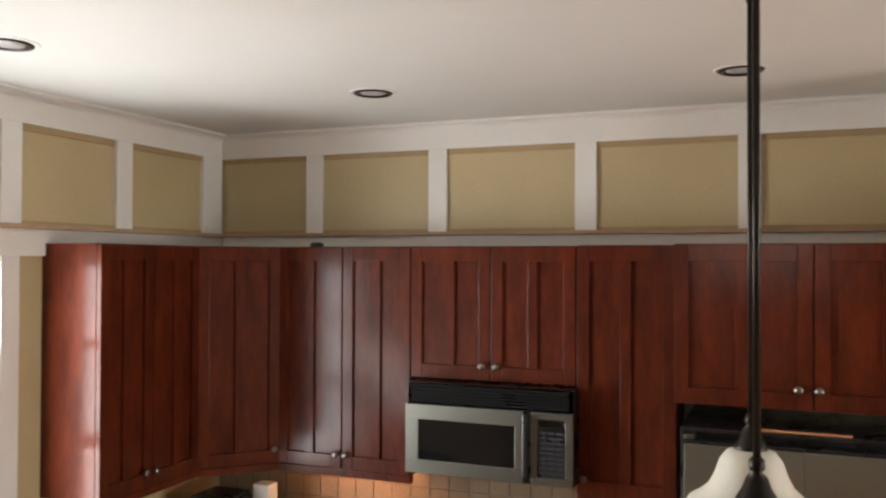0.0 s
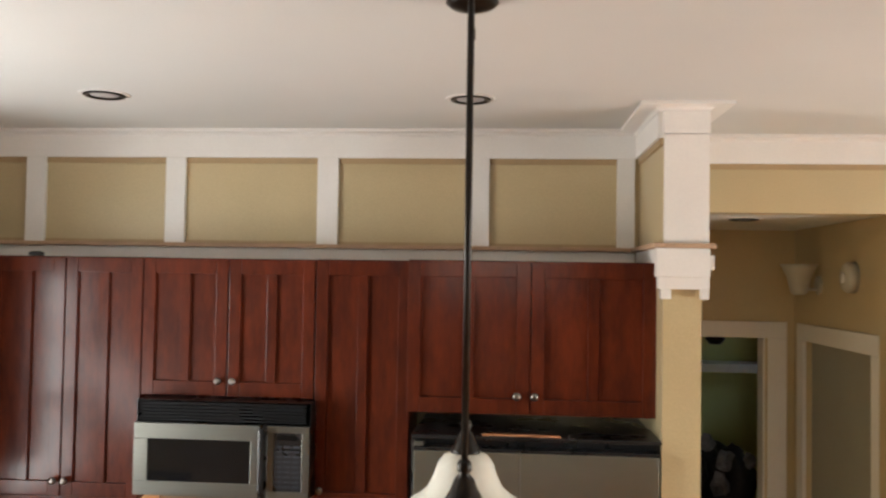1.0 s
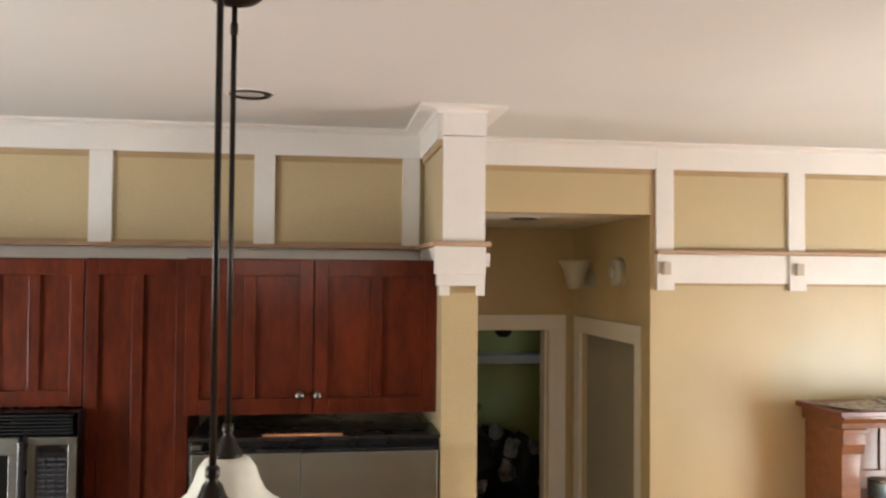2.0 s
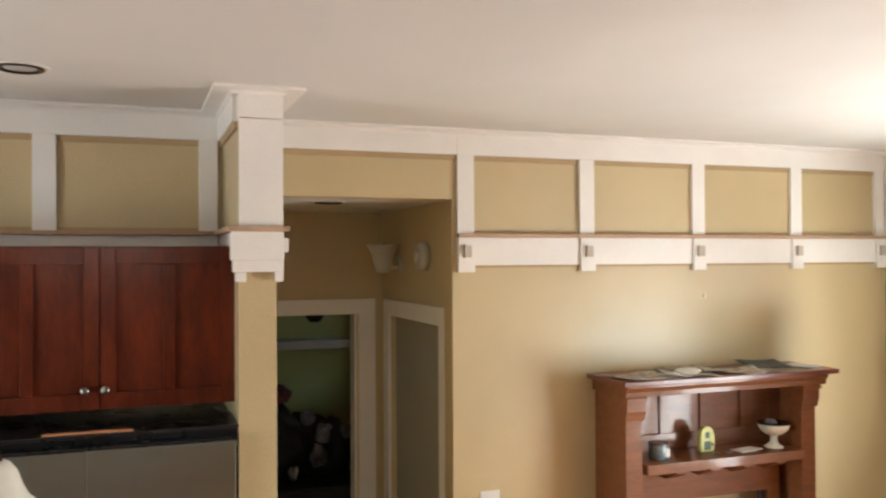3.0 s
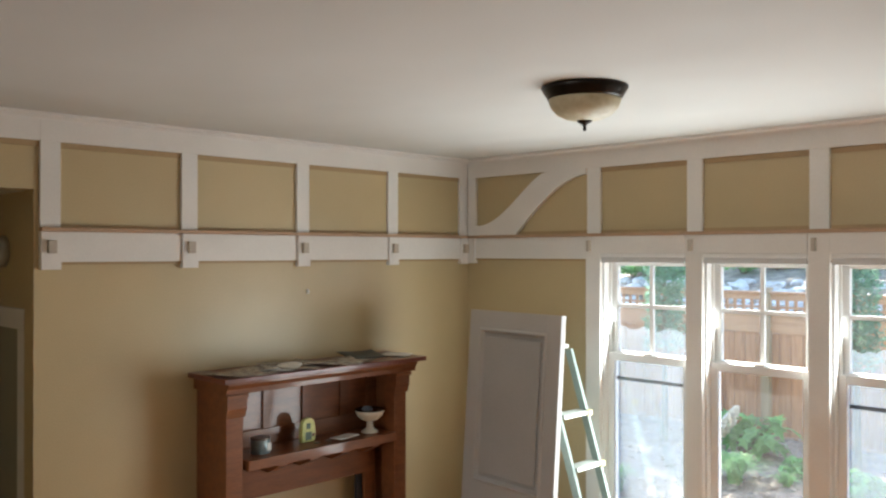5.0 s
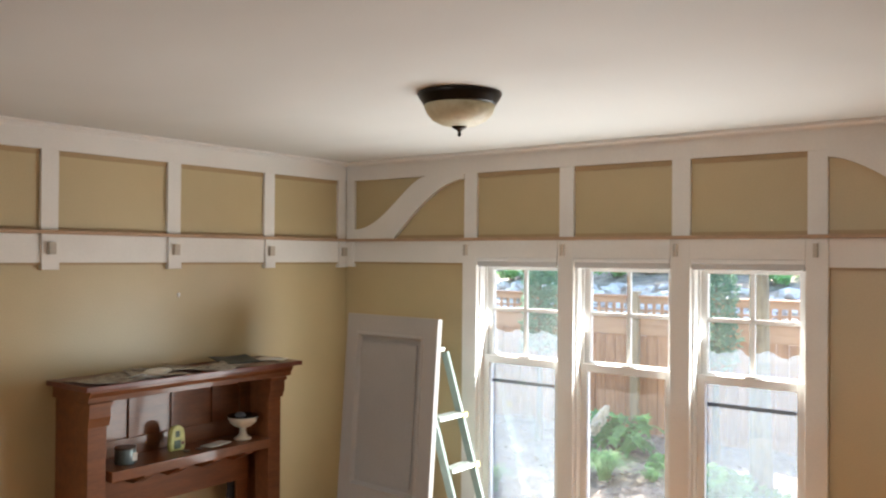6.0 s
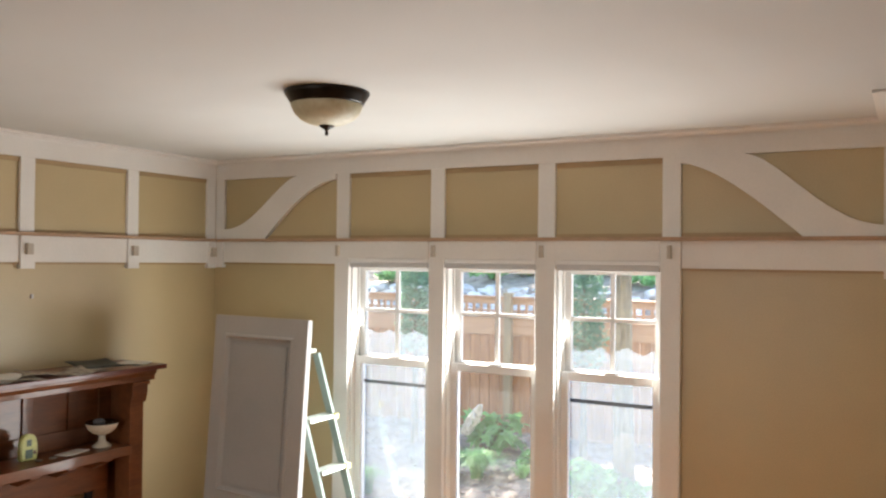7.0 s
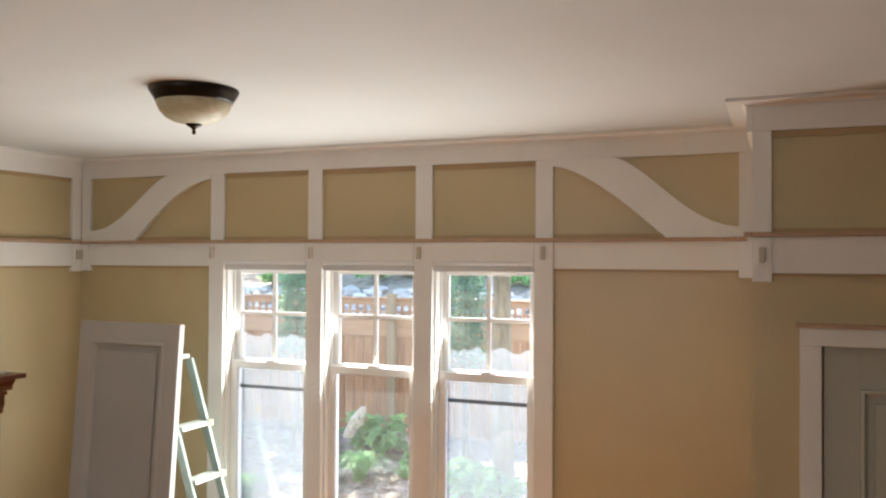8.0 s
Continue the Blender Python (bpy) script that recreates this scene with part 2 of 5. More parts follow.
def part(name, bm, mat, parent=None, label="", m=None):
    data = bpy.data.meshes.new(name)
    bm.to_mesh(data)
    bm.free()
    data.materials.append(mat)
    ob = new(name, data)
    if m is not None:
        ob.matrix_basis = m
    if parent is not None:
        ob.parent = parent
    if label:
        tagged(ob, label)
    return ob


def empty(name, m, label, category, group="", kind=""):
    ob = new(name)
    ob.matrix_basis = m
    ob.empty_display_size = 0.1
    return tagged(ob, label, category, group, kind)


def setting(name, bm, mat, label, category):
    return tagged(part(name, bm, mat), label, category, kind="structure")


# ---- main sizes ----
CEIL = 3.0
KY, NY, EX, WX, BX = 3.167, 3.30, 5.55, -1.954, 4.898    # wall faces: kitchen, north, east, west, closet front
RAIL0, RAIL1 = 2.455, 2.473
BOARD0 = 2.31
TOP0 = 2.876                                             # underside of the frieze board
T = 0.02                                                 # thickness of the trim boards

# ---- the large structure ----
setting("floor", box_mesh(-2.2, 5.8, -9.2, 7.0, -0.2, -0.012), M_FLOORJOINT, "oak strip floor of the open room", "floor")
setting("ceiling", box_mesh(-2.2, 5.8, -9.2, 3.30, CEIL, CEIL + 0.25), M_CEIL, "white painted smooth ceiling with faint unevenness", "ceiling")
bm = bmesh.new()
block(bm, WX - 0.2, 1.50, KY, KY + 0.15, 0, CEIL)
setting("wall_kitchen", bm, M_WALL, "tan painted kitchen wall behind cherry cabinets", "wall")
bm = bmesh.new()
block(bm, 1.478, 1.622, 2.565, 7.0, 0, CEIL)
setting("wall_pier", bm, M_WALL, "tan painted wall end beside the hall opening", "wall")
bm = bmesh.new()
block(bm, 2.63, EX + 0.2, NY, NY + 0.12, 0, CEIL)
block(bm, 1.622, 2.63, NY, NY + 0.12, 2.65, CEIL)
setting("wall_north", bm, M_WALL, "tan painted wall with uneven sheen and a hall opening", "wall")

WIN = [(2.166, 1.583), (1.490, 0.905), (0.806, 0.226)]   # the three openings along y
WIN_BOT, WIN_TOP = 0.55, 2.335
bm = bmesh.new()
y_prev = NY
for a, b in WIN:
    block(bm, EX, EX + 0.18, a, y_prev, 0, CEIL)
    block(bm, EX, EX + 0.18, b, a, 0, WIN_BOT)
    block(bm, EX, EX + 0.18, b, a, WIN_TOP, CEIL)
    y_prev = b
block(bm, EX, EX + 0.18, -9.2, y_prev, 0, CEIL)
setting("wall_east", bm, M_WALL, "tan painted wall with three tall windows", "wall")
WW = [(1.74, 1.05), (0.95, 0.26)]                        # west window openings
bm = bmesh.new()
y_prev = KY
for a, b in WW:
    block(bm, WX - 0.18, WX, a, y_prev, 0, CEIL)
    block(bm, WX - 0.18, WX, b, a, 0, 1.0)
    block(bm, WX - 0.18, WX, b, a, WIN_TOP, CEIL)
    y_prev = b
block(bm, WX - 0.18, WX, -9.2, y_prev, 0, CEIL)
setting("wall_west", bm, M_WALL, "tan painted wall with a kitchen window", "wall")
# Unseen wall, set far back so less light bounces into the room.
bm = bmesh.new()
block(bm, -2.2, -0.55, -9.2, -9.0, 0, CEIL)
block(bm, 1.75, 5.8, -9.2, -9.0, 0, CEIL)
block(bm, -0.55, 1.75, -9.2, -9.0, 2.82, CEIL)
block(bm, -0.55, 1.75, -9.2, -9.0, 0, 2.38)
setting("wall_south", bm, M_WALL, "unseen plain tan wall closing the room behind the walk", "wall")
bm = bmesh.new()
block(bm, BX, EX, -1.10, -0.845, 0, CEIL)
block(bm, BX, EX, -9.0, -1.92, 0, CEIL)
block(bm, BX, EX, -1.92, -1.10, 2.03, CEIL)
setting("wall_closet", bm, M_WALL, "tan painted closet front standing out from the window wall", "wall")

# hall behind the opening and the room beyond it
HX, HY = 2.65, 4.67
bm = bmesh.new()
block(bm, HX, HX + 0.12, NY + 0.12, 3.52, 0, 2.65)
block(bm, HX, HX + 0.12, 4.46, HY, 0, 2.65)
block(bm, HX, HX + 0.12, 3.52, 4.46, 1.99, 2.65)
setting("wall_hall_side", bm, M_WALL, "tan painted side wall of the dim hall", "wall")
bm = bmesh.new()
block(bm, 2.475, 3.30, HY, HY + 0.12, 0, 2.65)
block(bm, 1.622, 2.475, HY, HY + 0.12, 1.985, 2.65)
setting("wall_hall_end", bm, M_WALL, "tan painted end wall of the hall round a doorway", "wall")
# The wall leaves an opening for an added window that lights the store.
bm = bmesh.new()
block(bm, 3.20, 3.30, HY + 0.12, 5.55, 0, 2.65)
block(bm, 3.20, 3.30, 5.87, 6.2, 0, 2.65)
block(bm, 3.20, 3.30, 5.55, 5.87, 0, 1.35)
block(bm, 3.20, 3.30, 5.55, 5.87, 2.2, 2.65)
setting("wall_store_side", bm, M_GREEN, "yellow-green painted side wall of the store room", "wall")
setting("ceiling_hall", box_mesh(1.622, 3.30, NY + 0.12, 7.0, 2.65, 2.75), M_CEIL, "low white painted ceiling of the hall", "ceiling")
setting("wall_store", box_mesh(1.622, 3.30, 6.2, 6.3, 0, 2.65), M_GREEN, "yellow-green painted wall of the store room", "wall")


# ---- trim: frieze, crown, plate rail, stiles ----
def crown_profile(run, face, out, kind, mitre=(0, 0)):
    """A slim cove with a flat lip along a wall, from run[0] to run[1]. mitre: +1 round an outside corner, -1 into an inside one."""
    prof = [(0.0, 2.9765), (0.026, 2.9765), (0.029, 2.982), (0.036, 2.9865), (0.098, 2.9875), (0.098, 2.9995), (0.0, 2.9995)]
    bm = bmesh.new()
    ends = []
    for r, s, m in ((run[0], -1, mitre[0]), (run[1], 1, mitre[1])):
        ends.append([bm.verts.new((r + s * m * d, face + out * d, z) if kind == "y" else (face + out * d, r + s * m * d, z)) for d, z in prof])
    for k in range(len(prof)):
        j = (k + 1) % len(prof)
        bm.faces.new((ends[0][k], ends[0][j], ends[1][j], ends[1][k]))
    bm.faces.new(ends[0])
    bm.faces.new(ends[1][::-1])
    bmesh.ops.recalc_face_normals(bm, faces=bm.faces)
    return bm


def along(kind, face, out, a, b, d, z0, z1, bevel=0.0, d0=0.0):
    """A board on a wall: from a to b along it, standing from d0 to d off its face."""
    u, v = sorted((face + out * d0, face + out * d))
    bm = bmesh.new()
    return block(bm, a, b, u, v, z0, z1, bevel) if kind == "y" else block(bm, u, v, a, b, z0, z1, bevel)


def wall_trim(which, kind, face, out, a, b, stiles, board0, brackets, crown, strips=True, peg=True, half=0.019):
    trim = empty("trim", Matrix.Identity(4), "white painted board trim with plate rail on the %s wall" % which, "wall trim", kind="structure")
    part("frieze_board", along(kind, face, out, a, b, T + 0.002, TOP0, 2.976, 0.0015), M_WHITE, trim)
    part("crown_moulding", crown_profile(crown[0], face, out, kind, crown[1]), M_WHITE, trim)
    part("plate_rail", along(kind, face, out, a, b, 0.042, RAIL0, RAIL1, 0.003), M_RAW, trim, "bare wood plate rail edge")
    part("lower_board", along(kind, face, out, a, b, T - 0.002, board0, RAIL0 - 0.001, 0.0015), M_WHITE, trim)
    for s0, s1 in stiles:
        part("stile", along(kind, face, out, s0, s1, T, RAIL1, TOP0, 0.0015), M_WHITE, trim)
    edges = [a] + [v for s in sorted(stiles) for v in s] + [b]
    if strips:
        for u, v in zip(edges[::2], edges[1::2]):
            if v - u > 0.15:
                part("batten", along(kind, face, out, u + 0.001, v - 0.001, 0.008, TOP0 - 0.026, TOP0 - 0.0005), M_TAN_STRIP, trim, "narrow tan batten")
                part("rail_cove", along(kind, face, out, u + 0.001, v - 0.001, 0.010, RAIL1 + 0.0005, RAIL1 + 0.014), M_TAN_STRIP, trim, "narrow tan strip")
    for s0, s1 in brackets:
        br = part("bracket", along(kind, face, out, s0, s1, T + 0.012, board0 - 0.035, RAIL0 - 0.0015, 0.002), M_WHITE, trim)
        if peg:
            mid = (s0 + s1) / 2
            part("peg", along(kind, face, out, mid - half, mid + half, T + 0.034, 2.352, 2.412, 0.003, T + 0.010), M_PEG, br, "square grey-tan peg")
    if brackets:
        part("lower_lip", along(kind, face, out, a, b, T - 0.006, board0 - 0.012, board0 - 0.0005), M_TAN_STRIP, trim, "narrow tan edge strip")
    return trim


K_ST = [(-1.412, -1.318), (-0.725, -0.63), (0.002, 0.100), (0.708, 0.800), (1.376, 1.455)]
wall_trim("kitchen", "y", KY, -1, WX + 0.022, 1.478 - 0.022, K_ST, 2.398, [], ((WX, 1.478), (-1, -1)))
W_ST = [(2.985, KY - 0.022), (2.362, 2.462), (1.745, 1.842), (1.05, 1.145), (0.35, 0.445), (-0.35, -0.255)]
wall_trim("west", "x", WX, 1, -1.2, KY - 0.022, W_ST, 2.345, [], ((-1.2, KY), (0, -1)))
N_ST = [(2.652, 2.744), (3.359, 3.449), (4.085, 4.170), (4.790, 4.872), (5.452, 5.528)]
wall_trim("mantel", "y", NY, -1, 2.652, EX - 0.022, N_ST, BOARD0, N_ST, ((2.6515, EX), (0, -1)))
hd = empty("trim", Matrix.Identity(4), "white frieze board over the hall opening", "wall trim", kind="structure")
part("frieze_board", box_mesh(1.645, 2.651, NY - 0.022, NY, TOP0, 2.976), M_WHITE, hd)
part("crown_moulding", crown_profile((1.624, 2.651), NY, -1, "y", (-1, 0)), M_WHITE, hd)
part("batten", box_mesh(1.645, 2.651, NY - 0.008, NY, TOP0 - 0.026, TOP0 - 0.0005), M_TAN_STRIP, hd)
E_ST = [(3.205, NY - 0.021), (2.166, 2.262), (1.490, 1.583), (0.806, 0.905), (0.134, 0.226), (-0.844, -0.77)]
etrim = wall_trim("window", "x", EX, -1, -0.844, NY - 0.022, E_ST, BOARD0 + 0.005, [(3.205, NY - 0.021), (-0.844, -0.77)], ((-0.845, NY), (-1, -1)), strips=False, peg=False)
for u, v in ((-0.77, 0.134), (2.262, 3.205)):
    part("rail_cove", along("x", EX, -1, u + 0.001, v - 0.001, 0.010, RAIL1 + 0.0005, RAIL1 + 0.020), M_TAN_STRIP, etrim, "narrow tan strip")
for u, v in ((1.583, 2.166), (0.905, 1.490), (0.226, 0.806)):
    part("batten", along("x", EX, -1, u + 0.001, v - 0.001, 0.008, TOP0 - 0.028, TOP0 - 0.0005), M_TAN_STRIP, etrim, "narrow tan batten")
    part("rail_cove", along("x", EX, -1, u + 0.001, v - 0.001, 0.010, RAIL1 + 0.0005, RAIL1 + 0.018), M_TAN_STRIP, etrim, "narrow tan strip")
for mid in (2.235, 1.552, 0.876, 0.184):
    part("peg", along("x", EX, -1, mid - 0.010, mid + 0.010, 0.056, 2.362, 2.430, 0.003, 0.0), M_PEG, etrim, "square grey-tan peg")
B_ST = [(-0.918, -0.846), (-1.70, -1.61), (-2.40, -2.31)]
wall_trim("closet", "x", BX, -1, -4.0, -0.846, B_ST, BOARD0, [(-0.918, -0.846), (-1.70, -1.61)], ((-4.0, -0.845), (0, 1)), half=0.011)
# return of the crown and frieze round the closet's corner
rt = empty("trim", Matrix.Identity(4), "white frieze return at the closet corner", "wall trim", kind="structure")
part("frieze_board", along("y", -0.845, 1, BX - 0.022, EX - 0.06, 0.022, TOP0, 2.976), M_WHITE, rt)
part("crown_moulding", crown_profile((BX, EX), -0.845, 1, "y", (1, -1)), M_WHITE, rt)
part("plate_rail", along("y", -0.845, 1, BX - 0.042, EX - 0.045, 0.03, RAIL0, RAIL1, 0.002), M_RAW, rt)
part("lower_board", along("y", -0.845, 1, BX - 0.015, EX - 0.04, 0.018, BOARD0, RAIL0 - 0.001), M_WHITE, rt)


def swoosh_outline(y_stile, sign):
    """An S-shaped brace from the stile's top down and away along the wall."""
    def ease(t, p):
        return 0.5 - 0.5 * math.cos(math.pi * t ** p)
    upper, lower = [], []
    for k in range(25):
        t = k / 24
        far_off = 1.0 if sign > 0 else 0.99
        drop = 0.338 if sign > 0 else 0.352
        upper.append((y_stile + sign * (0.305 * far_off + t * 0.62 * (1 + (far_off - 1) * 0.3)), 2.8755 - drop * ease(t, 0.82)))
        lower.append((y_stile + sign * (t * 0.572 * far_off), 2.842 - 0.3685 * (1 - math.cos(math.pi * 0.5 * t)) ** 0.5 * t ** (0.80 if sign > 0 else 0.56) if t < 1 else RAIL1 + 0.0005))
    far = (y_stile + sign * 0.94, 2.5375 if sign > 0 else 2.5235)
    return [(y_stile, 2.8755)] + upper + [far, (far[0], RAIL1 + 0.0005)] + lower[::-1]


sw = [("left", 2.263, 1), ("right", 0.133, -1)]
for _, y_s, sg in sw:
    brace = part("curved_brace", slab(swoosh_outline(y_s, sg), "x", EX - 0.030, EX), M_WHITE)
    tagged(brace, "white painted S-curved wooden brace between rail and frieze", "wall brace", "curved braces", "structure")

# pier: boards, frieze, stepped capital
pier = empty("trim", Matrix.Identity(4), "white boxed pier head with a stepped capital", "pilaster", kind="structure")
part("face_board", box_mesh(1.478, 1.645, 2.543, 2.565, RAIL1, 2.886, bevel=0.002), M_WHITE, pier)
part("frieze_board", box_mesh(1.474, 1.647, 2.540, 2.565, 2.889, 2.976, bevel=0.002), M_WHITE, pier)
part("crown_moulding", crown_profile((1.478, 1.624), 2.565, -1, "y", (1, 1)), M_WHITE, pier)
part("crown_moulding", crown_profile((2.565, KY), 1.478, -1, "x", (1, -1)), M_WHITE, pier)
part("crown_moulding", crown_profile((2.565, NY), 1.624, 1, "x", (1, -1)), M_WHITE, pier)
part("frieze_board", box_mesh(1.456, 1.478, 2.565, KY - 0.022, TOP0, 2.976), M_WHITE, pier)
part("plate_rail", box_mesh(1.436, 1.478, 2.525, KY - 0.043, RAIL0, RAIL1, bevel=0.003), M_RAW, pier, "bare wood plate rail edge")
part("plate_rail", box_mesh(1.4785, 1.668, 2.525, 2.565, RAIL0, RAIL1, bevel=0.003), M_RAW, pier, "bare wood plate rail edge")
part("capital", box_mesh(1.446, 1.646, 2.528, 2.565, 2.345, RAIL0 - 0.001, bevel=0.003), M_WHITE, pier)
part("capital", box_mesh(1.454, 1.644, 2.531, 2.565, 2.300, 2.3445, bevel=0.002), M_WHITE, pier)
part("foot", box_mesh(1.464, 1.504, 2.534, 2.565, 2.262, 2.2995, bevel=0.003), M_WHITE, pier)
part("foot", box_mesh(1.614, 1.643, 2.534, 2.565, 2.262, 2.2995, bevel=0.003), M_WHITE, pier)
part("capital_side", box_mesh(1.6465, 1.664, 2.535, 2.60, 2.375, 2.428, bevel=0.003), M_WHITE, pier)
part("side_board", box_mesh(1.622, 1.645, 2.5655, NY, RAIL1, 2.976, bevel=0.002), M_WHITE, pier)
part("batten", box_mesh(1.466, 1.478, 2.565, KY - 0.022, TOP0 - 0.026, TOP0 - 0.0005), M_TAN_STRIP, pier)
part("lower_board", box_mesh(1.460, 1.478, 2.565, KY - 0.022, 2.40, RAIL0 - 0.001), M_WHITE, pier)


# ---- windows ----
def double_hung(a, b, x_in, out, bottom, top, screen, label, group):
    """A white double-hung window in an opening from y = b to a; out: +1 if outside lies towards +x."""
    w = empty("window", pose(x_in, (a + b) / 2, bottom), label, "window", group, "structure")
    h, hw = top - bottom, (a - b) / 2
    def bx(x0, x1, y0, y1, z0, z1, bv=0.0):
        x0, x1 = sorted((out * x0, out * x1))
        return box_mesh(x0, x1, y0, y1, z0, z1, bevel=bv)
    part("jamb", bx(0, 0.16, hw - 0.018, hw - 0.001, 0, h), M_VINYL, w)
    part("jamb", bx(0, 0.16, -hw + 0.001, -hw + 0.018, 0, h), M_VINYL, w)
    part("head", bx(0, 0.16, -hw + 0.018, hw - 0.018, h - 0.03, h - 0.001), M_VINYL, w)
    part("window_sill", bx(-0.03, 0.16, -hw + 0.018, hw - 0.018, 0.001, 0.03, 0.003), M_WHITE, w)
    part("track", bx(0.052, 0.062, hw - 0.030, hw - 0.018, 0.03, h - 0.03), M_VINYL, w)
    meet = 1.70 - bottom
    for name, d, z0, z1 in (("upper_sash", 0.080, meet + 0.008, h - 0.031), ("lower_sash", 0.040, 0.031, meet + 0.045)):
        o = hw - 0.019
        st = 0.040
        rail_top = 0.03 if name == "upper_sash" else 0.045
        bm = bmesh.new()
        x0, x1 = sorted((out * d, out * (d + 0.034)))
        block(bm, x0, x1, o - st, o, z0, z1, 0.003)
        block(bm, x0, x1, -o, -o + st, z0, z1, 0.003)
        block(bm, x0, x1, -o + st, o - st, z1 - rail_top, z1, 0.003)
        block(bm, x0, x1, -o + st, o - st, z0, z0 + 0.045, 0.003)
        sash = part(name, bm, M_VINYL, w)
        pane = part("pane", bx(d + 0.014, d + 0.018, -o + st, o - st, z0 + 0.045, z1 - rail_top), M_GLASS, sash)
        pane.visible_shadow = False
        if name == "upper_sash":
            part("muntin", bx(d + 0.006, d + 0.026, -0.011, 0.011, z0 + 0.045, z1 - rail_top), M_VINYL, sash)
            zm = 2.030 - bottom
            part("muntin", bx(d + 0.007, d + 0.025, -o + st, -0.0115, zm - 0.011, zm + 0.011), M_VINYL, sash)
            part("muntin", bx(d + 0.007, d + 0.025, 0.0115, o - st, zm - 0.011, zm + 0.011), M_VINYL, sash)
        else:
            part("sash_lock", bx(d + 0.002, d + 0.030, -0.03, 0.03, z1, z1 + 0.014, 0.004), M_VINYL, sash)
    if screen:
        # Sheet carries a pale haze; its ragged top follows where the haze ends.
        rng = random.Random(int(a * 100))
        edge = [(-hw + 0.03 + (2 * hw - 0.06) * k / 22, screen - bottom + 0.012 * math.sin(0.9 * k + a) + rng.uniform(-0.012, 0.012)) for k in range(23)]
        mesh_cloth = slab([(hw - 0.03, 0.04), (-hw + 0.03, 0.04)][::-1] + edge[::-1], "x", out * 0.128, out * 0.130)
        part("hazy_screen", mesh_cloth, M_SCREEN, w, "hazy grey screen sheet with a ragged top edge")
        part("screen_bar", bx(0.118, 0.126, -hw + 0.03, hw - 0.03, 1.570 - bottom, 1.592 - bottom), M_DARKLINE, w, "dark screen bar")
    return w


for (a, b), scr, note in zip(WIN, (1.893, 0.0, 1.862), ("white double-hung window with a hazy ragged-topped screen", "white double-hung window without a screen", "white double-hung window with a hazy ragged-topped screen")):
    double_hung(a, b, EX, 1, WIN_BOT, WIN_TOP, scr, note, "garden windows")
for a, b in WW:
    double_hung(a, b, WX, -1, 1.0, WIN_TOP, False, "white double-hung kitchen window", "kitchen windows")

# Window out of view, added so daylight reaches the green wall.
double_hung(5.87, 5.55, 3.20, 1, 1.35, 2.2, 0.0, "unseen double-hung window added to light the store room", "store windows")

# High window outside every view, added as the south fill light's opening.
sw_win = empty("window", pose(0.6, -9.0, 2.38), "unseen high window added behind the walk for fill light", "window", kind="structure")
part("window_frame", box_mesh(-1.149, 1.149, -0.12, -0.06, 0.001, 0.06), M_VINYL, sw_win)
part("window_frame", box_mesh(-1.149, 1.149, -0.12, -0.06, 0.39, 0.439), M_VINYL, sw_win)
for x in (-1.149, -0.4, 0.34, 1.089):
    part("window_frame", box_mesh(x, x + 0.06, -0.119, -0.061, 0.0605, 0.3895), M_VINYL, sw_win)
gp = part("pane", box_mesh(-1.08, 1.08, -0.092, -0.088, 0.0605, 0.3895), M_GLASS, sw_win)
gp.visible_shadow = False
casing = empty("trim", Matrix.Identity(4), "white painted casing round the three garden windows", "window casing", kind="structure")
for y0, y1 in ((2.160, 2.266), (1.486, 1.587), (0.802, 0.909), (0.130, 0.232)):
    part("mullion_casing", box_mesh(EX - 0.030, EX, y0, y1, 0.45, RAIL0 - 0.001, bevel=0.003), M_WHITE, casing)
for a, b in WIN:
    part("head_casing", box_mesh(EX - 0.034, EX - 0.0185, b + 0.005, a - 0.005, 2.352, RAIL0 - 0.001, bevel=0.002), M_WHITE, casing)
    blind = empty("roller_blind", pose(EX - 0.001, (a + b) / 2, 2.32), "grey rolled-up cellular blind under the window head", "blind", "rolled blinds")
    hw = (a - b) / 2 - 0.008
    part("head_rail", box_mesh(-0.032, 0.03, -hw, hw, 0.008, 0.030, bevel=0.004), M_VINYL, blind)
    part("folded_fabric", box_mesh(-0.026, 0.026, -hw + 0.004, hw - 0.004, -0.026, 0.0075, bevel=0.004), M_BLIND, blind)
part("casing_leg", box_mesh(WX, WX + 0.022, 1.745, 1.835, 0.90, 2.3445, bevel=0.003), M_WHITE, casing)
part("casing_leg", box_mesh(WX, WX + 0.022, 0.955, 1.045, 0.90, 2.3445, bevel=0.003), M_WHITE, casing)
part("casing_leg", box_mesh(WX, WX + 0.022, 0.165, 0.255, 0.90, 2.3445, bevel=0.003), M_WHITE, casing)


# ---- doors and door casings ----
def panel_leaf(width, height, thick, panels):
    """A door leaf at the origin: x along its width, y its thickness, z up; panels are sunk into its -y face."""
    bm = bmesh.new()
    x0, x1 = panels[0][0], panels[0][1]
    block(bm, 0, x0, 0, thick, 0, height, 0.002)
    block(bm, x1, width, 0, thick, 0, height, 0.002)
    zs = [0.0] + [v for p in sorted(panels, key=lambda q: q[2]) for v in p[2:]] + [height]
    for z0, z1 in zip(zs[::2], zs[1::2]):
        block(bm, x0, x1, 0.0002, thick, z0, z1)
    return bm


